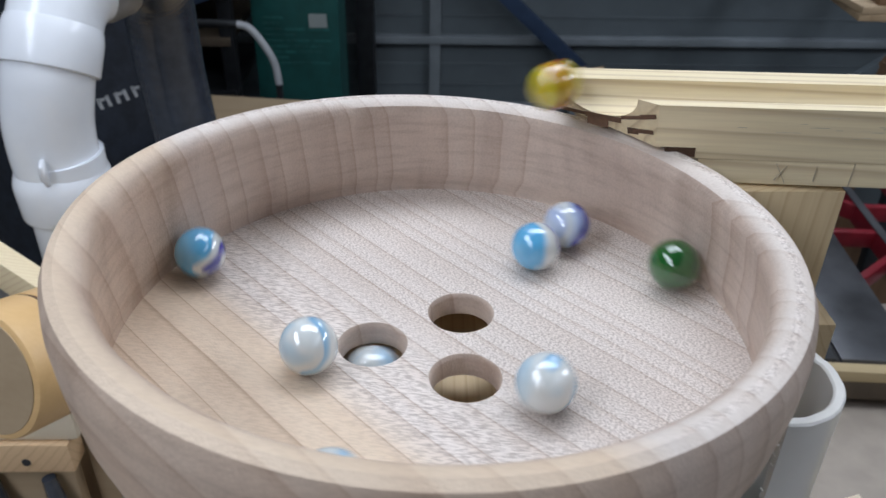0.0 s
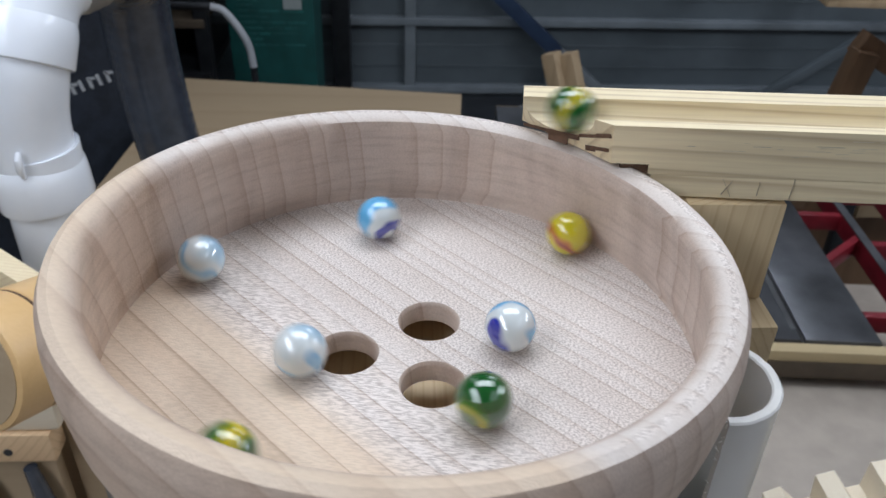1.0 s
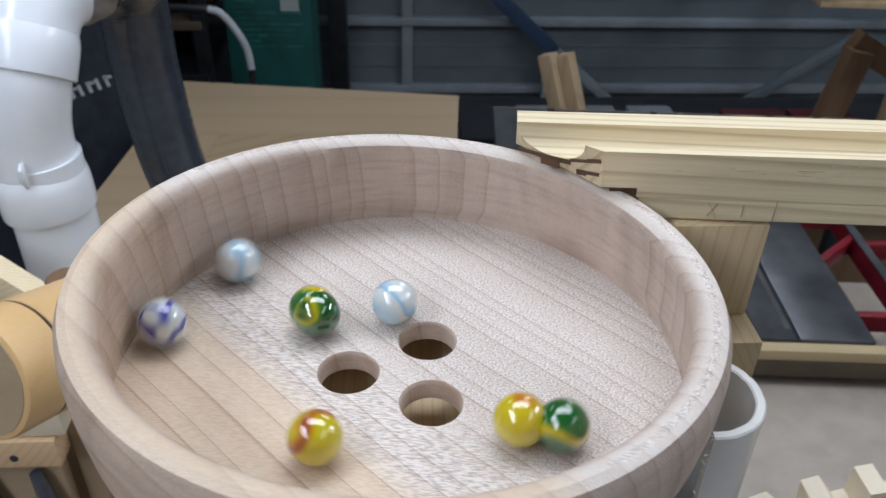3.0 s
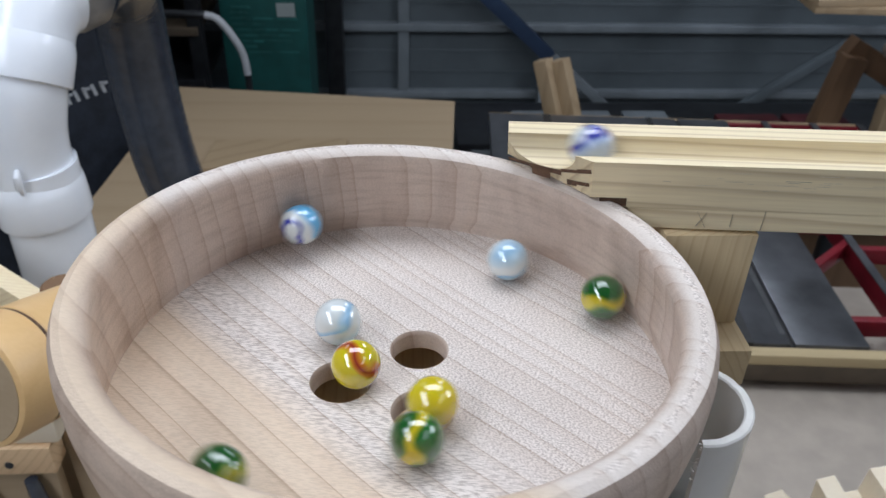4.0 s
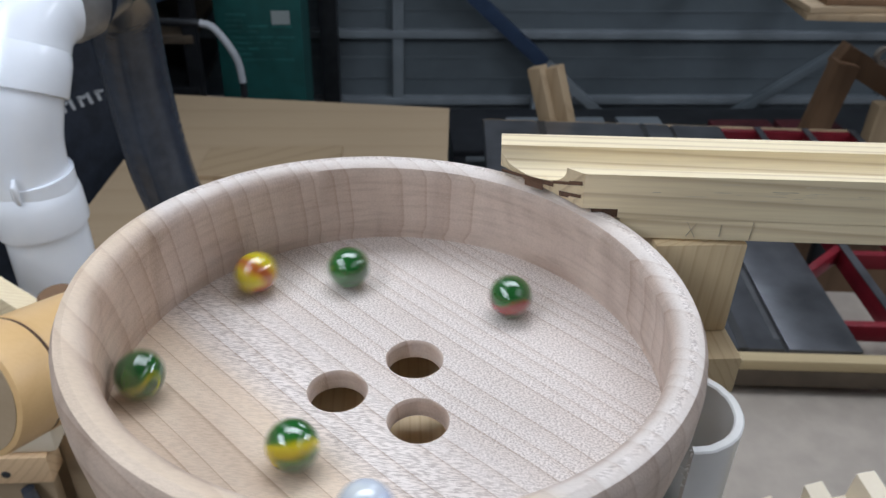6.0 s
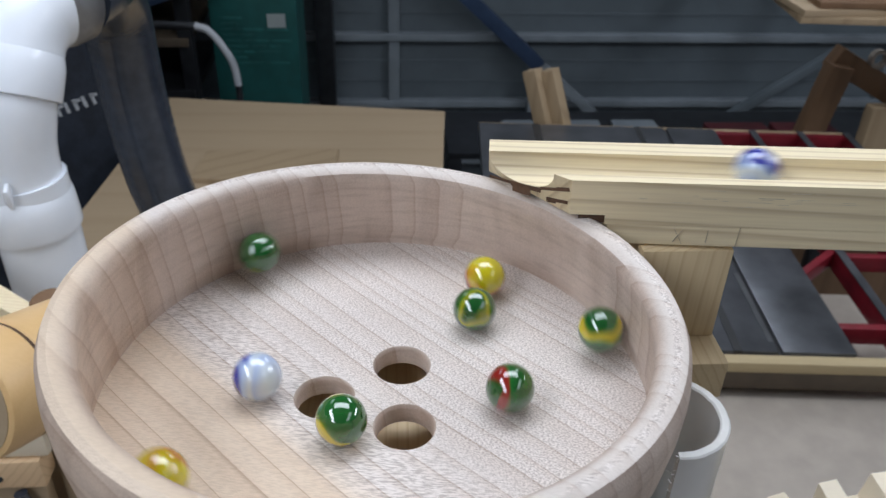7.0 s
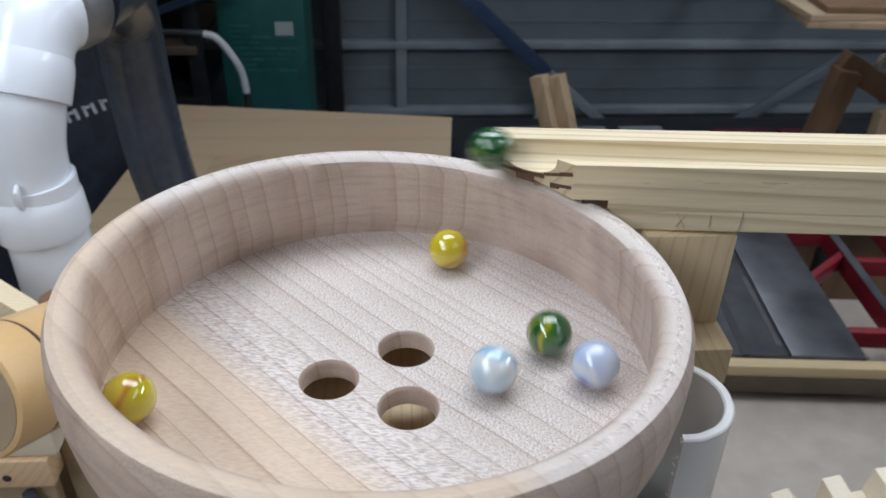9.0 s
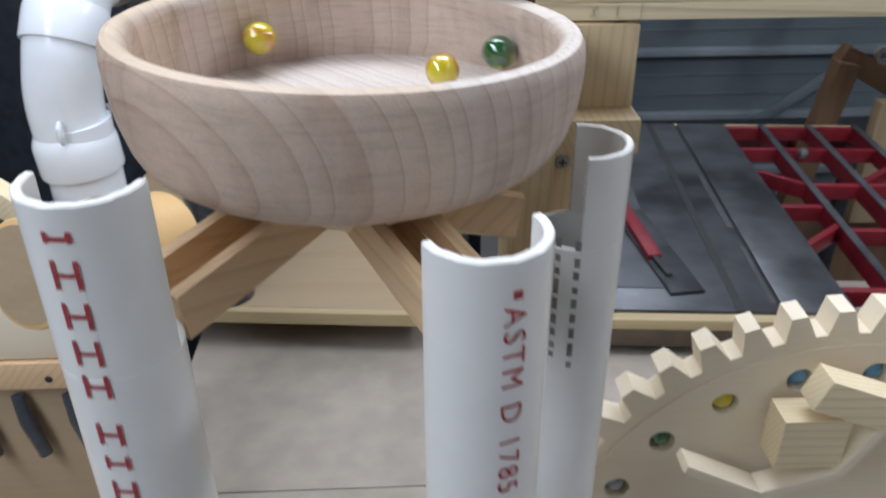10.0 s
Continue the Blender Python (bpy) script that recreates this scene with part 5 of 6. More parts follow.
    walk(ball("leaf"), rolled([(0, 368.9, 21.0, 63.0), (0.1, 368.9, 21.0, 63.0), (0.4, 117.2, 57.5, 53.8), (0.5, 59.7, 65.9, 51.7), (0.6, -0.7, 83.0, 20.1), (0.7, -56.3, 60.2, 20.3),
        (0.8, -78.7, 16.4, 18.6), (0.9, -76.5, -16.0, 8.1), (1, -44.8, -47.2, 8.1), (1.1, -8.1, -61.9, 8.1), (1.2, 29.5, -53.4, 8.1), (1.3, 59.8, -32.7, 8.1),
        (1.4, 75.7, 2.6, 8.1), (1.5, 71.6, 38.9, 8.4), (1.6, 49.5, 65.9, 10.1), (1.7, 19.2, 81.0, 11.4), (1.8, -5.0, 82.8, 9.8), (1.9, -26.7, 66.5, 8.1),
        (2, -39.6, 43.4, 8.1), (2.1, -41.7, 15.5, 8.1), (2.2, -30.2, -11.8, 8.1), (2.3, -7.9, -29.0, 8.1), (2.4, 16.9, -27.0, 8.1), (2.5, 34.5, -14.9, 8.1),
        (2.6, 40.4, 6.3, 8.1), (2.7, 35.3, 29.0, 8.1), (2.8, 12.2, 43.3, 8.1), (2.9, -13.4, 40.1, 8.1), (3, -30.0, 22.8, 8.1), (3.1, -32.1, 1.1, 8.1),
        (3.2, -21.2, -15.3, 8.1), (3.3, -4.8, -20.3, 8.1), (3.4, 8.7, -14.5, 8.1), (3.49, 8.7, -14.5, -10.8), (3.56, 21.8, -36.3, -10.8), (3.77, 47.8, -113.0, -56.0),
        (4.04, 47.8, -113.0, -673.5), (10, 47.8, -113.0, -673.5)]))
    walk(ball("leaf"), rolled([(0, 385.2, 18.7, 63.6), (0.5432, 385.2, 18.7, 63.6), (0.9, 117.6, 57.5, 53.8), (1, 58.5, 66.0, 51.7), (1.1, -5.1, 83.3, 12.6), (1.2, -57.7, 58.4, 11.7),
        (1.3, -79.4, 13.2, 17.2), (1.4, -73.1, -19.1, 8.1), (1.5, -41.3, -48.0, 8.1), (1.6, -8.0, -60.2, 8.1), (1.7, 25.8, -53.3, 8.1), (1.8, 55.4, -34.4, 8.1),
        (1.9, 71.9, 4.0, 8.1), (2, 69.9, 41.9, 9.8), (2.1, 41.7, 71.2, 8.8), (2.2, 7.2, 83.0, 12.5), (2.3, -46.2, 68.4, 15.5), (2.4, -74.0, 33.1, 17.6),
        (2.5, -79.7, -2.0, 15.2), (2.6, -68.7, -27.0, 8.1), (2.7, -42.8, -46.7, 8.1), (2.8, -10.9, -59.1, 8.1), (2.9, 21.5, -53.6, 8.1), (3, 45.5, -33.2, 8.1),
        (3.1, 55.4, -4.6, 8.1), (3.2, 49.5, 23.7, 8.1), (3.3, 30.8, 44.0, 8.1), (3.4, 5.7, 51.6, 8.1), (3.5, -18.5, 45.5, 8.1), (3.6, -35.2, 28.8, 8.1),
        (3.7, -40.7, 7.2, 8.1), (3.8, -34.6, -12.9, 8.1), (3.9, -17.1, -28.3, 8.1), (4, 6.2, -33.4, 8.1), (4.1, 25.5, -22.6, 8.1), (4.2, 34.8, 1.2, 8.1),
        (4.3, 30.7, 25.0, 8.1), (4.4, 21.4, 41.0, 8.1), (4.5, 7.3, 46.3, 8.1), (4.6, -6.5, 39.4, 8.1), (4.7, -14.0, 23.1, 8.1), (4.8, -16.2, -8.4, 8.1),
        (4.89, -17.3, 0.0, -10.8), (4.96, -43.2, 0.0, -10.8), (5.17, -78.5, -97.5, -56.0), (5.44, -78.5, -97.5, -607.5), (10, -78.5, -97.5, -607.5)]))
    walk(ball("white"), rolled([(0, 401.5, 16.3, 64.2), (1.123, 401.5, 16.3, 64.2), (1.5, 118.6, 57.3, 53.9), (1.6, 61.0, 65.7, 51.8), (1.7, -1.7, 83.2, 12.1), (1.8, -61.3, 54.8, 14.8),
        (1.9, -79.6, 9.1, 14.1), (2, -74.2, -22.7, 8.1), (2.1, -44.1, -45.1, 8.1), (2.2, -7.4, -59.6, 8.1), (2.3, 29.7, -50.4, 8.1), (2.4, 59.7, -33.1, 8.1),
        (2.5, 75.5, 2.6, 8.1), (2.6, 72.1, 37.9, 9.5), (2.7, 48.3, 66.9, 10.8), (2.8, 11.0, 81.4, 8.1), (2.9, -28.2, 75.8, 8.1), (3, -59.2, 52.1, 8.1),
        (3.1, -74.4, 16.7, 8.1), (3.2, -70.3, -21.1, 8.1), (3.3, -48.6, -51.6, 8.1), (3.4, -15.1, -67.4, 8.1), (3.5, 21.2, -64.7, 8.1), (3.6, 51.1, -44.9, 8.1),
        (3.7, 67.3, -13.4, 8.1), (3.8, 65.9, 21.5, 8.1), (3.9, 60.8, 42.7, 8.1), (4, 43.9, 56.5, 8.1), (4.1, 19.0, 64.6, 8.1), (4.2, -6.0, 61.1, 8.1),
        (4.3, -29.8, 52.2, 8.1), (4.4, -45.1, 32.8, 8.1), (4.5, -48.4, 12.9, 8.1), (4.6, -38.3, -5.9, 8.1), (4.7, -16.2, -20.0, 8.1), (4.8, 10.7, -19.1, 8.1),
        (4.9, 21.8, 6.1, 8.1), (5, 20.9, 34.4, 8.1), (5.1, 13.1, 52.4, 8.1), (5.2, -4.3, 54.3, 8.1), (5.3, -18.1, 53.1, 8.1), (5.4, -24.5, 32.9, 8.1),
        (5.5, -23.1, 10.2, 8.1), (5.59, -17.3, 0.0, -10.8), (5.66, -43.2, 0.0, -10.8), (5.87, -78.5, -97.5, -56.0), (6.14, -78.5, -97.5, -591.0), (10, -78.5, -97.5, -591.0)]))
    walk(ball("gold"), rolled([(0, 417.9, 13.9, 64.8), (1.606, 417.9, 13.9, 64.8), (2, 122.7, 56.7, 54.0), (2.1, 68.4, 64.6, 52.1), (2.2, 12.6, 82.2, 24.0), (2.3, -12.0, 72.6, 8.1),
        (2.4, -36.5, 32.4, 8.1), (2.5, -48.6, -1.1, 8.1), (2.6, -47.1, -26.0, 8.1), (2.7, -32.9, -39.2, 8.1), (2.8, -9.2, -47.5, 8.1), (2.9, 14.8, -44.1, 8.1),
        (3, 33.6, -30.5, 8.1), (3.1, 43.6, -10.6, 8.1), (3.2, 43.2, 10.7, 8.1), (3.3, 33.4, 28.5, 8.1), (3.4, 17.3, 39.3, 8.1), (3.5, -1.1, 41.2, 8.1),
        (3.6, -17.3, 34.7, 8.1), (3.7, -28.1, 22.1, 8.1), (3.8, -31.5, 6.9, 8.1), (3.9, -12.9, -13.2, 8.1), (4, 11.5, -18.9, 8.1), (4.1, 27.7, -0.7, 8.1),
        (4.2, 30.1, 21.4, 8.1), (4.3, 23.2, 39.5, 8.1), (4.4, 9.1, 52.9, 8.1), (4.5, -6.3, 55.0, 8.1), (4.6, -20.1, 48.6, 8.1), (4.7, -28.0, 32.7, 8.1),
        (4.8, -25.1, 11.6, 8.1), (4.89, -17.3, 0.0, -10.8), (4.96, -43.2, 0.0, -10.8), (5.17, -78.5, -97.5, -56.0), (5.44, -78.5, -97.5, -574.5), (10, -78.5, -97.5, -574.5)]))
    walk(ball("sky"), rolled([(0, 434.2, 11.6, 65.4), (2.102, 434.2, 11.6, 65.4), (2.5, 135.8, 54.8, 54.5), (2.6, 79.1, 63.1, 52.4), (2.7, 21.7, 80.0, 32.3), (2.8, -22.3, 79.8, 8.1),
        (2.9, -59.5, 56.4, 8.1), (3, -78.5, 16.7, 8.1), (3.1, -73.6, -27.1, 8.1), (3.2, -46.1, -61.5, 8.1), (3.3, -4.5, -76.1, 8.1), (3.4, 38.5, -66.4, 8.1),
        (3.5, 69.8, -35.3, 8.1), (3.6, 79.8, 7.7, 8.1), (3.7, 65.4, 49.5, 8.1), (3.8, 31.0, 77.2, 11.2), (3.9, -4.4, 83.0, 12.3), (4, -35.4, 75.2, 13.0),
        (4.1, -59.5, 56.5, 12.6), (4.2, -67.8, 35.4, 8.1), (4.3, -59.5, 6.0, 8.1), (4.4, -34.8, -21.2, 8.1), (4.5, -2.9, -34.7, 8.1), (4.6, 29.0, -28.2, 8.1),
        (4.7, 53.0, -9.7, 8.1), (4.8, 62.6, 12.3, 8.1), (4.9, 59.0, 35.7, 8.1), (5, 44.9, 53.8, 8.1), (5.1, 25.2, 67.9, 8.1), (5.2, 7.9, 75.5, 8.1),
        (5.3, -7.4, 69.7, 8.1), (5.4, -21.1, 53.7, 8.1), (5.5, -28.6, 27.1, 8.1), (5.6, -22.8, -0.4, 8.1), (5.7, 3.5, -5.4, 8.1), (5.79, 8.7, -14.5, -10.8),
        (5.86, 21.8, -36.3, -10.8), (6.07, 47.8, -113.0, -56.0), (6.34, 47.8, -113.0, -657.0), (10, 47.8, -113.0, -657.0)]))
    walk(ball("dark"), rolled([(0, 450.5, 9.2, 65.9), (2.622, 450.5, 9.2, 65.9), (3.1, 92.0, 61.2, 52.9), (3.2, 9.0, 74.5, 39.0), (3.3, -44.2, 64.1, 21.0), (3.4, -73.0, 22.5, 15.0),
        (3.5, -72.3, -15.2, 11.0), (3.6, -47.5, -41.7, 8.1), (3.7, -10.3, -54.3, 8.1), (3.8, 44.0, -39.3, 8.1), (3.9, 66.4, -6.3, 8.1), (4, 74.8, 31.3, 8.8),
        (4.1, 53.3, 59.7, 8.1), (4.2, 21.6, 78.1, 8.1), (4.3, -14.0, 81.7, 10.2), (4.4, -43.7, 70.2, 14.0), (4.5, -62.6, 53.3, 12.6), (4.6, -68.0, 32.5, 8.1),
        (4.7, -55.5, 3.3, 8.1), (4.8, -29.0, -19.5, 8.1), (4.9, 5.4, -28.2, 8.1), (5, 37.7, -20.5, 8.1), (5.1, 58.6, -1.0, 8.1), (5.2, 66.7, 20.7, 8.1),
        (5.3, 59.5, 41.4, 8.1), (5.4, 42.4, 55.2, 8.1), (5.5, 16.3, 59.7, 8.1), (5.6, -10.6, 57.5, 8.1), (5.7, -31.9, 45.6, 8.1), (5.8, -47.7, 19.3, 8.1),
        (5.9, -45.8, -9.7, 8.1), (6, -28.7, -31.3, 8.1), (6.1, -3.8, -38.9, 8.1), (6.2, 19.6, -31.4, 8.1), (6.3, 33.6, -13.1, 8.1), (6.4, 34.6, 8.5, 8.1),
        (6.5, 23.8, 25.4, 8.1), (6.6, 6.7, 32.6, 8.1), (6.7, -10.0, 28.9, 8.1), (6.8, -20.5, 17.4, 8.1), (6.9, -10.4, -6.9, 8.1), (7, -10.8, -19.0, 8.1),
        (7.1, -3.8, -20.4, 8.1), (7.2, 9.6, -21.0, 8.1), (7.29, 8.7, -14.5, -10.8), (7.36, 21.8, -36.3, -10.8), (7.57, 47.8, -113.0, -56.0), (7.84, 47.8, -113.0, -640.5),
        (10, 47.8, -113.0, -640.5)]))
    walk(ball("green"), rolled([(0, 466.9, 6.8, 66.5), (2.93, 466.9, 6.8, 66.5), (3.4, 114.2, 58.0, 53.7), (3.5, 61.2, 65.7, 51.8), (3.6, -21.9, 80.4, 26.0), (3.7, -66.4, 47.9, 16.1),
        (3.8, -79.3, 13.5, 21.3), (3.9, -77.2, -16.4, 8.1), (4, -48.0, -44.2, 8.1), (4.1, -14.7, -63.0, 8.1), (4.2, 23.7, -60.8, 8.1), (4.3, 55.0, -38.1, 8.1),
        (4.4, 73.6, -4.7, 8.1), (4.5, 74.7, 31.8, 9.1), (4.6, 53.9, 62.2, 9.9), (4.7, 20.1, 80.8, 10.9), (4.8, -15.1, 81.9, 12.7), (4.9, -45.8, 68.5, 14.8),
        (5, -64.2, 50.8, 10.6), (5.1, -67.9, 25.8, 8.1), (5.2, -54.5, -3.7, 8.1), (5.3, -29.0, -25.4, 8.1), (5.4, 5.0, -32.5, 8.1), (5.5, 35.6, -24.6, 8.1),
        (5.6, 57.4, -3.9, 8.1), (5.7, 65.2, 20.1, 8.1), (5.8, 45.8, 48.5, 8.1), (5.9, 16.1, 62.6, 8.1), (6, -15.1, 59.7, 8.1), (6.1, -39.2, 42.4, 8.1),
        (6.2, -50.5, 16.6, 8.1), (6.3, -47.3, -9.9, 8.1), (6.4, -32.1, -29.7, 8.1), (6.5, -10.2, -38.4, 8.1), (6.6, 11.4, -35.0, 8.1), (6.7, 27.1, -21.9, 8.1),
        (6.8, 33.3, -4.2, 8.1), (6.9, 41.2, 18.9, 8.1), (7, 35.8, 35.4, 8.1), (7.1, 22.2, 46.4, 8.1), (7.2, 3.4, 48.2, 8.1), (7.3, -13.5, 39.8, 8.1),
        (7.4, -24.3, 21.3, 8.1), (7.5, -22.9, -2.1, 8.1), (7.6, -5.6, -0.3, 8.1), (7.7, 9.4, 4.2, 8.1), (7.8, 15.4, 7.1, 8.1), (7.89, 8.7, 15.0, -10.8),
        (7.96, 21.8, 37.5, -10.8), (8.17, 102.0, -7.5, -56.0), (8.44, 102.0, -7.5, -640.5), (10, 102.0, -7.5, -640.5)]))
    walk(ball("navy"), rolled([(0, 483.2, 4.5, 67.1), (3.43, 483.2, 4.5, 67.1), (3.9, 130.7, 55.6, 54.3), (4, 72.1, 64.1, 52.2), (4.1, 13.2, 81.9, 20.0), (4.2, -49.5, 65.8, 25.6),
        (4.3, -76.6, 25.9, 13.0), (4.4, -75.8, -13.0, 8.1), (4.5, -49.4, -43.3, 8.1), (4.6, -16.4, -62.7, 8.1), (4.7, 21.8, -61.3, 8.1), (4.8, 53.4, -39.4, 8.1),
        (4.9, 72.9, -8.3, 8.1), (5, 76.6, 26.4, 9.5), (5.1, 60.5, 55.5, 10.9), (5.2, 31.3, 77.0, 11.3), (5.3, -2.5, 82.9, 12.7), (5.4, -33.9, 75.4, 13.1),
        (5.5, -56.7, 59.9, 10.2), (5.6, -66.7, 36.8, 8.1), (5.7, -58.6, 7.1, 8.1), (5.8, -53.1, -21.6, 8.1), (5.9, -34.4, -44.2, 8.1), (6, -7.2, -54.9, 8.1),
        (6.1, 21.9, -51.2, 8.1), (6.2, 45.6, -33.9, 8.1), (6.3, 58.0, -7.3, 8.1), (6.4, 56.0, 22.1, 8.1), (6.5, 40.2, 46.8, 8.1), (6.6, 14.3, 60.9, 8.1),
        (6.7, -15.1, 60.7, 8.1), (6.8, -40.9, 46.3, 8.1), (6.9, -46.7, 25.3, 8.1), (7, -38.6, 1.6, 8.1), (7.1, -20.1, -16.2, 8.1), (7.2, -5.4, -16.0, 8.1),
        (7.3, 0.6, -8.1, 8.1), (7.4, 7.7, 7.3, 8.1), (7.5, 8.7, 15.0, -10.8), (7.57, 21.8, 37.5, -10.8), (7.78, 102.0, -7.5, -56.0), (8.05, 102.0, -7.5, -624.0),
        (10, 102.0, -7.5, -624.0)]))
    walk(ball("amber"), rolled([(0, 499.5, 2.1, 67.7), (3.993, 499.5, 2.1, 67.7), (4.5, 119.3, 57.2, 53.9), (4.6, 60.5, 65.8, 51.8), (4.7, 0.4, 83.0, 12.7), (4.8, -52.9, 63.0, 20.0),
        (4.9, -77.2, 23.7, 18.6), (5, -78.5, -9.5, 8.1), (5.1, -55.2, -36.8, 8.1), (5.2, -20.2, -55.0, 8.1), (5.3, 17.2, -54.3, 8.1), (5.4, 49.7, -36.6, 8.1),
        (5.5, 69.4, -7.4, 8.1), (5.6, 74.7, 31.3, 9.9), (5.7, 57.2, 58.9, 9.9), (5.8, 21.8, 78.0, 8.1), (5.9, -17.4, 77.1, 8.1), (6, -50.1, 57.3, 8.1),
        (6.1, -68.3, 24.9, 8.1), (6.2, -67.9, -11.2, 8.1), (6.3, -50.2, -41.5, 8.1), (6.4, -20.7, -58.6, 8.1), (6.5, 12.3, -58.7, 8.1), (6.6, 40.1, -43.0, 8.1),
        (6.7, 55.9, -16.4, 8.1), (6.8, 56.5, 13.5, 8.1), (6.9, 53.9, 36.1, 8.1), (7, 41.9, 55.7, 8.1), (7.1, 23.5, 68.4, 8.1), (7.2, 0.4, 69.0, 8.1),
        (7.3, -20.5, 61.0, 8.1), (7.4, -36.1, 41.6, 8.1), (7.5, -40.6, 19.9, 8.1), (7.6, -32.8, -3.1, 8.1), (7.7, -11.8, -18.4, 8.1), (7.8, 14.1, -19.4, 8.1),
        (7.9, 31.7, -5.4, 8.1), (8, 38.3, 13.5, 8.1), (8.1, 33.6, 32.6, 8.1), (8.2, 20.0, 44.6, 8.1), (8.3, 3.7, 48.0, 8.1), (8.4, -13.2, 42.4, 8.1),
        (8.5, -24.1, 25.6, 8.1), (8.6, -25.6, 4.7, 8.1), (8.7, -13.3, -2.7, 8.1), (8.8, -17.3, 0.0, -10.8), (8.87, -43.2, 0.0, -10.8), (9.08, -78.5, -97.5, -56.0),
        (9.35, -78.5, -97.5, -558.0), (10, -78.5, -97.5, -558.0)]))
    walk(ball("ruby"), rolled([(0, 515.8, -0.3, 68.3), (4.321, 515.8, -0.3, 68.3), (4.8, 156.6, 51.8, 55.3), (4.9, 105.3, 59.3, 53.4), (5, 45.1, 68.0, 51.2), (5.1, -16.5, 81.3, 27.1),
        (5.2, -65.4, 49.0, 20.8), (5.3, -79.9, 3.7, 14.1), (5.4, -66.3, -29.2, 8.1), (5.5, -35.6, -58.2, 8.1), (5.6, 4.5, -64.7, 8.1), (5.7, 40.0, -48.5, 8.1),
        (5.8, 58.2, -20.2, 8.1), (5.9, 59.5, 12.0, 8.1), (6, 45.0, 39.2, 8.1), (6.1, 19.8, 54.4, 8.1), (6.2, -8.2, 54.8, 8.1), (6.3, -31.2, 41.5, 8.1),
        (6.4, -43.6, 19.6, 8.1), (6.5, -43.0, -4.1, 8.1), (6.6, -31.2, -23.0, 8.1), (6.7, -12.7, -32.6, 8.1), (6.8, 6.7, -31.3, 8.1), (6.9, 28.9, -24.6, 8.1),
        (7, 43.0, -7.0, 8.1), (7.1, 44.9, 14.6, 8.1), (7.2, 35.4, 37.0, 8.1), (7.3, 19.3, 53.0, 8.1), (7.4, 0.2, 49.5, 8.1), (7.5, -13.7, 28.1, 8.1),
        (7.6, -26.8, 10.6, 8.1), (7.7, -33.4, -0.1, 8.1), (7.8, -29.7, -7.7, 8.1), (7.9, -15.2, -10.1, 8.1), (8, 7.4, -5.6, 8.1), (8.1, 25.5, 6.0, 8.1),
        (8.2, 31.1, 16.7, 8.1), (8.3, 26.6, 25.0, 8.1), (8.4, 13.3, 25.7, 8.1), (8.5, 3.1, 6.7, 8.1), (8.6, 6.9, -16.7, 8.1), (8.69, 8.7, -14.5, -10.8),
        (8.76, 21.8, -36.3, -10.8), (8.97, 47.8, -113.0, -56.0), (9.24, 47.8, -113.0, -624.0), (10, 47.8, -113.0, -624.0)]))
    walk(ball("green"), rolled([(0, 532.2, -2.6, 68.9), (4.933, 532.2, -2.6, 68.9), (5.4, 181.8, 48.2, 56.2), (5.5, 122.9, 56.7, 54.0), (5.6, 63.2, 65.4, 51.9), (5.7, 4.9, 83.3, 13.1),
        (5.8, -37.7, 73.9, 8.1), (5.9, -69.1, 43.5, 8.1), (6, -79.8, 1.1, 8.1), (6.1, -66.6, -40.5, 8.1), (6.2, -33.5, -68.9, 8.1), (6.3, 9.6, -75.7, 8.1),
        (6.4, 49.8, -58.8, 8.1), (6.5, 75.1, -23.2, 8.1), (6.6, 77.9, 20.3, 8.1), (6.7, 57.4, 58.7, 8.1), (6.8, 19.8, 80.6, 12.4), (6.9, -16.2, 81.5, 12.8),
        (7, -45.4, 69.2, 12.1), (7.1, -65.3, 49.2, 9.9), (7.2, -70.8, 23.1, 8.1), (7.3, -60.6, -2.9, 8.1), (7.4, -36.8, -22.5, 8.1), (7.5, -3.8, -33.0, 8.1),
        (7.6, 27.9, -26.1, 8.1), (7.7, 51.4, -6.3, 8.1), (7.8, 62.4, 18.4, 8.1), (7.9, 60.2, 41.4, 8.1), (8, 46.7, 56.8, 8.1), (8.1, 15.2, 70.7, 8.1),
        (8.2, -19.3, 73.6, 8.1), (8.3, -51.8, 49.9, 8.1), (8.4, -67.2, 16.5, 8.1), (8.5, -60.7, -17.2, 8.1), (8.6, -38.8, -40.2, 8.1), (8.7, -8.7, -46.2, 8.1),
        (8.8, 22.3, -44.1, 8.1), (8.9, 46.1, -23.0, 8.1), (9, 57.9, 11.5, 8.1), (9.1, 56.5, 43.2, 8.1), (9.2, 41.5, 71.5, 8.1), (9.3, 15.1, 81.7, 8.1),
        (9.4, -13.1, 81.9, 8.7), (9.5, -36.8, 67.1, 8.1), (9.6, -49.0, 42.8, 8.1), (9.7, -48.4, 13.5, 8.1), (9.8, -35.4, 0.9, 8.1), (9.9, -21.2, -54.8, 8.1),
        (10, 16.6, -58.3, 8.1)]))
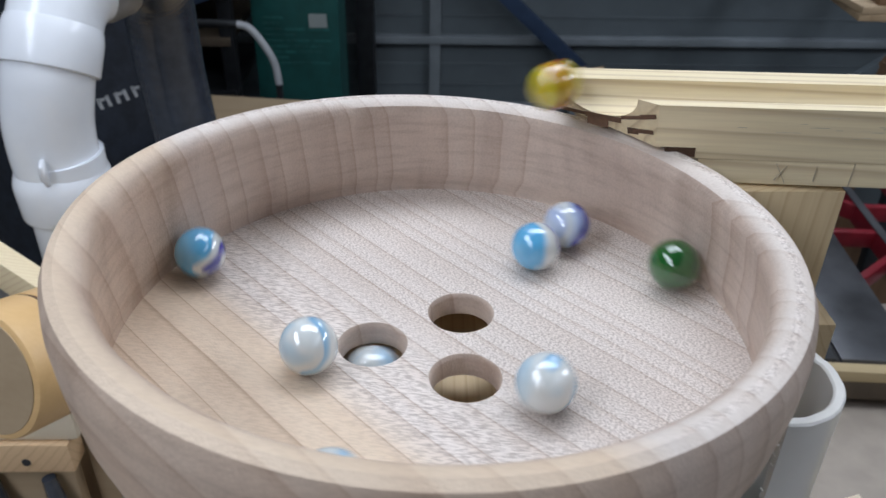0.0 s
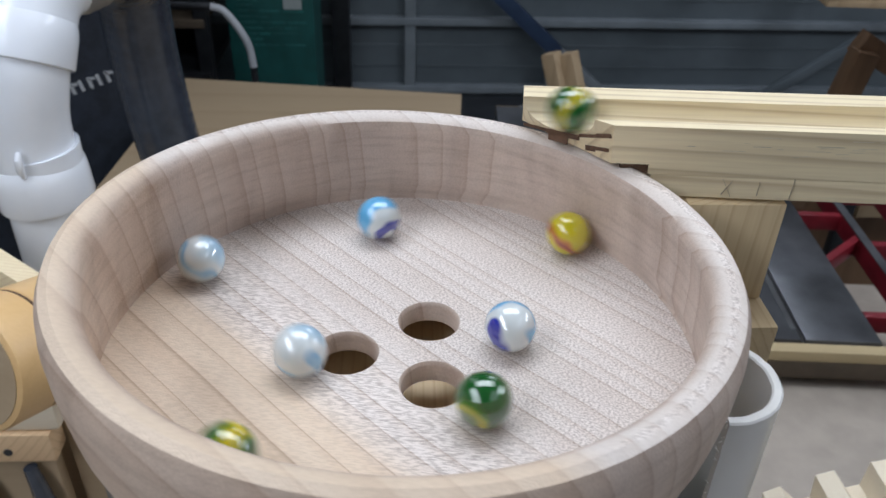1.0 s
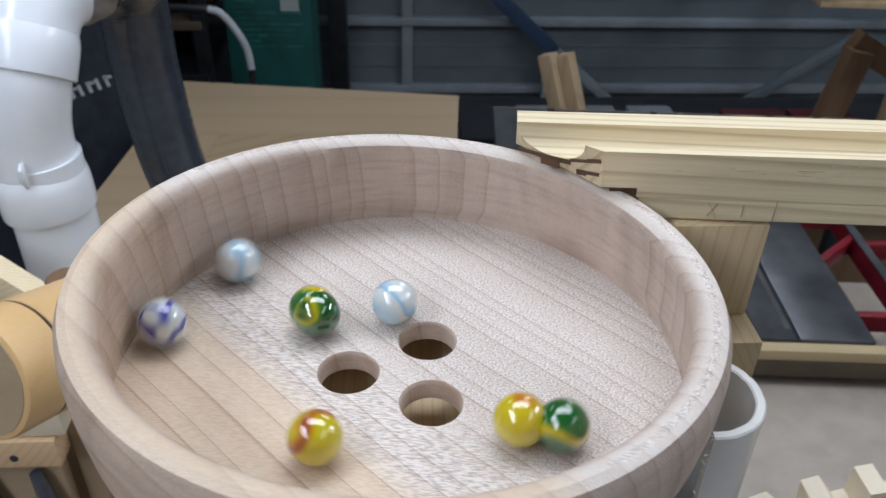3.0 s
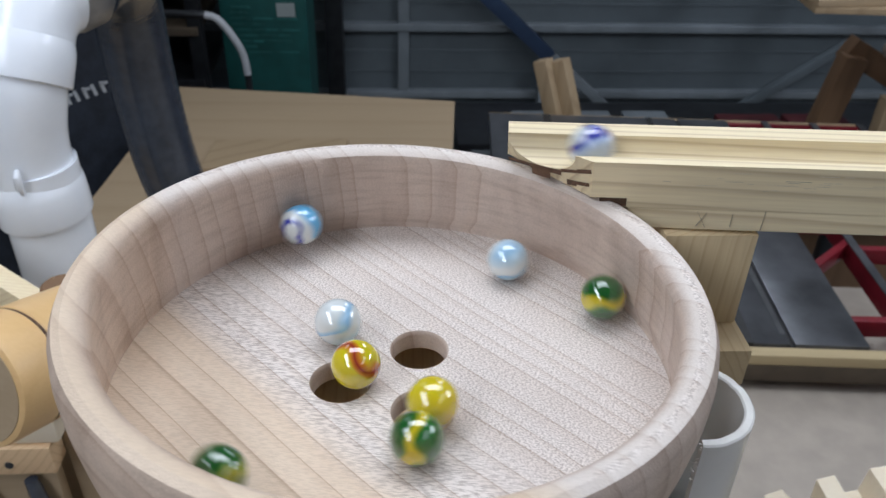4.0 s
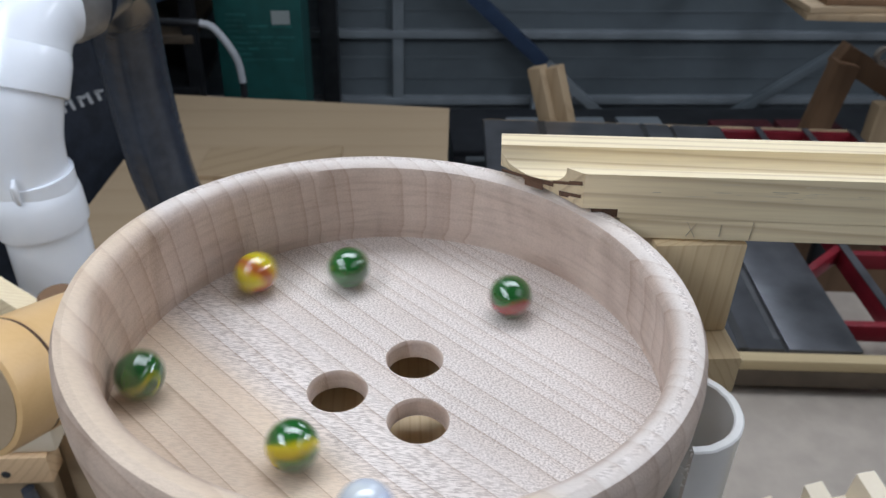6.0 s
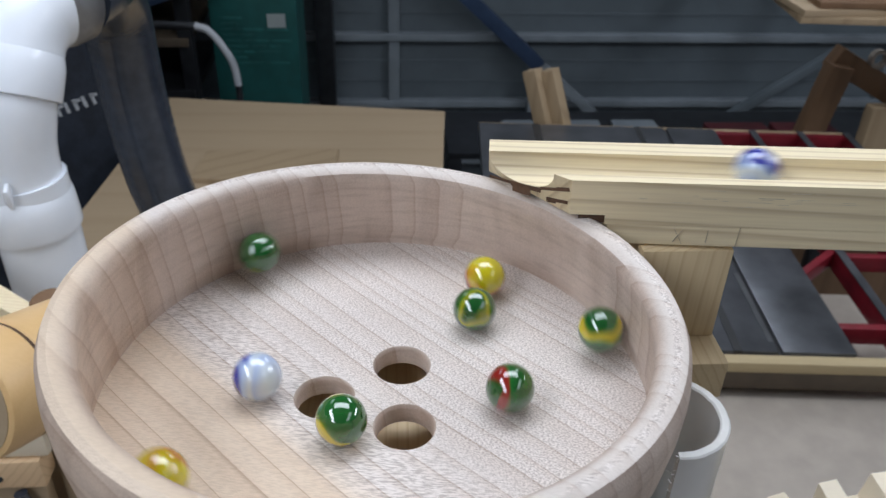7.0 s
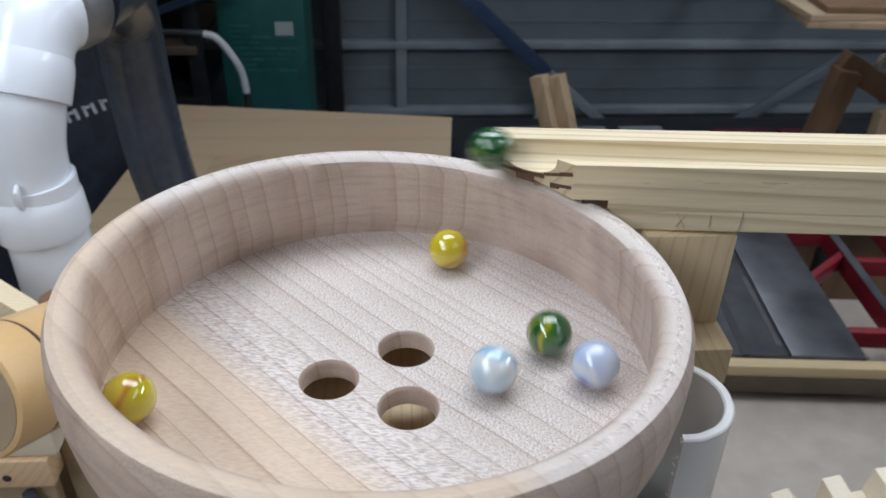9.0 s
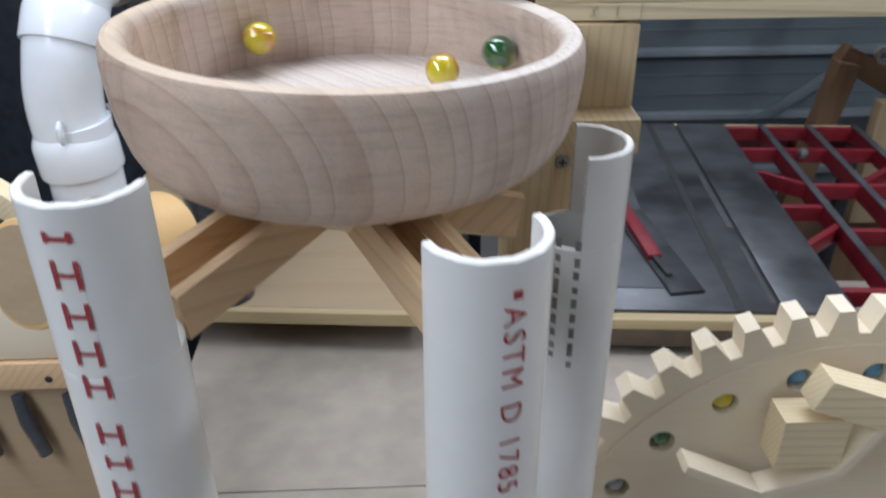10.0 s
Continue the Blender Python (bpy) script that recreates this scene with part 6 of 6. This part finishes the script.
    walk(ball("leaf"), rolled([(0, 548.5, -5.0, 69.5), (5.521, 548.5, -5.0, 69.5), (6.1, 114.0, 58.0, 53.7), (6.2, 9.0, 74.5, 39.0), (6.3, -44.2, 64.1, 21.0), (6.4, -73.0, 22.5, 15.0),
        (6.5, -72.3, -15.2, 11.0), (6.6, -47.5, -41.7, 8.1), (6.7, -10.3, -54.3, 8.1), (6.8, 52.6, -39.7, 8.1), (6.9, 76.1, -17.8, 8.1), (7, 78.4, 18.4, 11.0),
        (7.1, 61.3, 54.7, 9.9), (7.2, 27.7, 78.3, 11.3), (7.3, 11.6, 82.6, 8.8), (7.4, -3.9, 71.9, 8.1), (7.5, -17.2, 59.3, 8.1), (7.6, -24.6, 36.4, 8.1),
        (7.7, -21.7, 10.5, 8.1), (7.79, -17.3, 0.0, -10.8), (7.86, -43.2, 0.0, -10.8), (8.07, -78.5, -97.5, -56.0), (8.34, -78.5, -97.5, -541.5), (10, -78.5, -97.5, -541.5)]))
    walk(ball("gold"), rolled([(0, 564.8, -7.4, 70.1), (5.829, 564.8, -7.4, 70.1), (6.4, 136.8, 54.7, 54.5), (6.5, 79.3, 63.0, 52.4), (6.6, -30.8, 73.9, 24.0), (6.7, -69.1, 37.8, 15.7),
        (6.8, -74.1, 32.9, 17.8), (6.9, -79.2, -7.5, 14.6), (7, -60.8, -38.7, 8.1), (7.1, -27.8, -62.1, 8.1), (7.2, 11.1, -64.1, 8.1), (7.3, 43.7, -45.6, 8.1),
        (7.4, 68.4, -20.9, 8.1), (7.5, 78.0, 17.7, 8.1), (7.6, 62.8, 52.5, 8.5), (7.7, 32.9, 76.3, 10.6), (7.8, -2.7, 83.2, 12.8), (7.9, -35.1, 75.3, 13.5),
        (8, -58.2, 57.8, 11.0), (8.1, -69.8, 35.0, 8.1), (8.2, -62.9, 4.6, 8.1), (8.3, -42.2, -19.2, 8.1), (8.4, -13.0, -31.9, 8.1), (8.5, 19.1, -31.3, 8.1),
        (8.6, 44.2, -15.5, 8.1), (8.7, 57.7, 5.8, 8.1), (8.8, 57.1, 27.8, 8.1), (8.9, 47.1, 49.4, 8.1), (9, 27.0, 66.5, 8.1), (9.1, 3.2, 67.2, 8.1),
        (9.2, -19.5, 60.2, 8.1), (9.3, -36.1, 43.1, 8.1), (9.4, -43.1, 22.9, 8.1), (9.5, -36.4, -1.1, 8.1), (9.6, -16.5, -15.6, 8.1), (9.7, 8.7, -16.7, 8.1),
        (9.8, 30.0, -2.4, 8.1), (9.9, 40.5, 15.6, 8.1), (10, 40.0, 38.2, 8.1)]))
    walk(ball("navy"), rolled([(0, 581.2, -9.7, 70.7), (6.41, 581.2, -9.7, 70.7), (7, 138.7, 54.4, 54.6), (7.1, 83.0, 62.5, 52.6), (7.2, 23.1, 80.0, 34.1), (7.3, -51.7, 64.4, 18.5),
        (7.4, -80.0, 4.1, 20.3), (7.5, -67.4, -31.6, 8.1), (7.6, -27.4, -66.8, 8.1), (7.7, 25.5, -67.1, 8.1), (7.8, 65.2, -32.6, 8.1), (7.9, 79.6, 9.9, 9.2),
        (8, 62.0, 53.8, 9.9), (8.1, 30.3, 77.4, 11.3), (8.2, -13.6, 82.2, 14.2), (8.3, -60.0, 56.3, 16.8), (8.4, -79.5, 11.1, 19.0), (8.5, -77.0, -18.3, 8.1),
        (8.6, -53.2, -52.3, 8.1), (8.7, -16.9, -68.8, 8.1), (8.8, 21.3, -64.6, 8.1), (8.9, 50.8, -42.5, 8.1), (9, 70.4, -5.1, 8.1), (9.1, 74.5, 32.6, 10.1),
        (9.2, 55.0, 61.3, 9.7), (9.3, 30.7, 77.0, 8.1), (9.4, 2.4, 82.9, 11.3), (9.5, -25.0, 79.4, 9.3), (9.6, -45.0, 64.7, 8.1), (9.7, -52.3, 38.4, 8.1),
        (9.8, -47.4, 12.3, 8.1), (9.9, -43.1, -51.7, 8.1), (10, -9.7, -65.8, 8.1)]))
    walk(ball("white"), rolled([(0, 597.5, -12.1, 71.3), (7.361, 597.5, -12.1, 71.3), (8, 118.1, 57.4, 53.9), (8.1, 60.7, 65.7, 51.8), (8.2, 7.8, 83.1, 11.4), (8.3, -22.1, 75.5, 8.1),
        (8.4, -44.9, 46.0, 8.1), (8.5, -56.3, 20.2, 8.1), (8.6, -54.8, -6.8, 8.1), (8.7, -39.2, -28.6, 8.1), (8.8, -13.7, -37.1, 8.1), (8.9, 14.1, -33.7, 8.1),
        (9, 36.4, -6.6, 8.1), (9.1, 47.0, 19.6, 8.1), (9.2, 47.3, 46.3, 8.1), (9.3, 33.5, 57.6, 8.1), (9.4, 17.1, 64.5, 8.1), (9.5, -2.9, 60.5, 8.1),
        (9.6, -20.5, 45.4, 8.1), (9.7, -30.4, 25.4, 8.1), (9.8, -26.9, 4.2, 8.1), (9.9, -7.0, -46.0, 8.1), (10, 27.5, -44.1, 8.1)]))
    walk(ball("gold"), rolled([(0, 613.8, -14.5, 71.9), (7.8, 613.8, -14.5, 71.9), (8.4, 163.5, 50.8, 55.5), (8.5, 108.6, 58.8, 53.5), (8.6, 49.3, 67.4, 51.4), (8.7, -13.0, 82.1, 19.9),
        (8.8, -63.0, 52.5, 14.5), (8.9, -79.3, 13.7, 13.0), (9, -76.7, -15.4, 8.1), (9.1, -49.9, -46.5, 8.1), (9.2, -11.4, -62.5, 8.1), (9.3, 27.0, -53.7, 8.1),
        (9.4, 51.8, -25.9, 8.1), (9.5, 69.4, 7.0, 8.1), (9.6, 70.1, 41.7, 9.9), (9.7, 43.9, 66.3, 8.1), (9.8, 9.9, 82.8, 8.9), (9.9, -22.3, 79.8, 13.1),
        (10, -47.8, 66.7, 16.8)]))
    walk(ball("green"), rolled([(0, 630.2, -16.8, 72.5), (8.175, 630.2, -16.8, 72.5), (8.8, 161.5, 51.1, 55.4), (8.9, 106.0, 59.2, 53.4), (9, 42.1, 68.4, 51.1), (9.1, -20.9, 80.6, 28.1),
        (9.2, -66.8, 46.9, 19.3), (9.3, -83.7, -11.3, 8.1), (9.4, -65.5, -42.4, 8.1), (9.5, -40.0, -65.8, 8.1), (9.6, -7.0, -76.2, 8.1), (9.7, 27.4, -71.7, 8.1),
        (9.8, 56.6, -53.1, 8.1), (9.9, 77.8, 21.9, 13.9), (10, 67.1, 46.5, 13.7)]))
    walk(ball("white"), rolled([(0, 646.5, -19.2, 73.1), (8.78, 646.5, -19.2, 73.1), (9.4, 181.6, 48.2, 56.2), (9.5, 128.5, 55.9, 54.2), (9.6, 69.5, 64.5, 52.1), (9.7, 8.4, 82.6, 21.5),
        (9.8, -46.6, 68.4, 25.8), (9.9, -75.6, 29.2, 20.5), (10, -75.2, -23.9, 8.1)]))
    walk(ball("navy"), rolled([(0, 662.8, -21.6, 73.7), (9.128, 662.8, -21.6, 73.7), (9.7, 233.9, 40.6, 58.1), (9.8, 182.6, 48.1, 56.2), (9.9, 128.3, 55.9, 54.2), (10, 67.1, 64.8, 52.0)]))


motions()
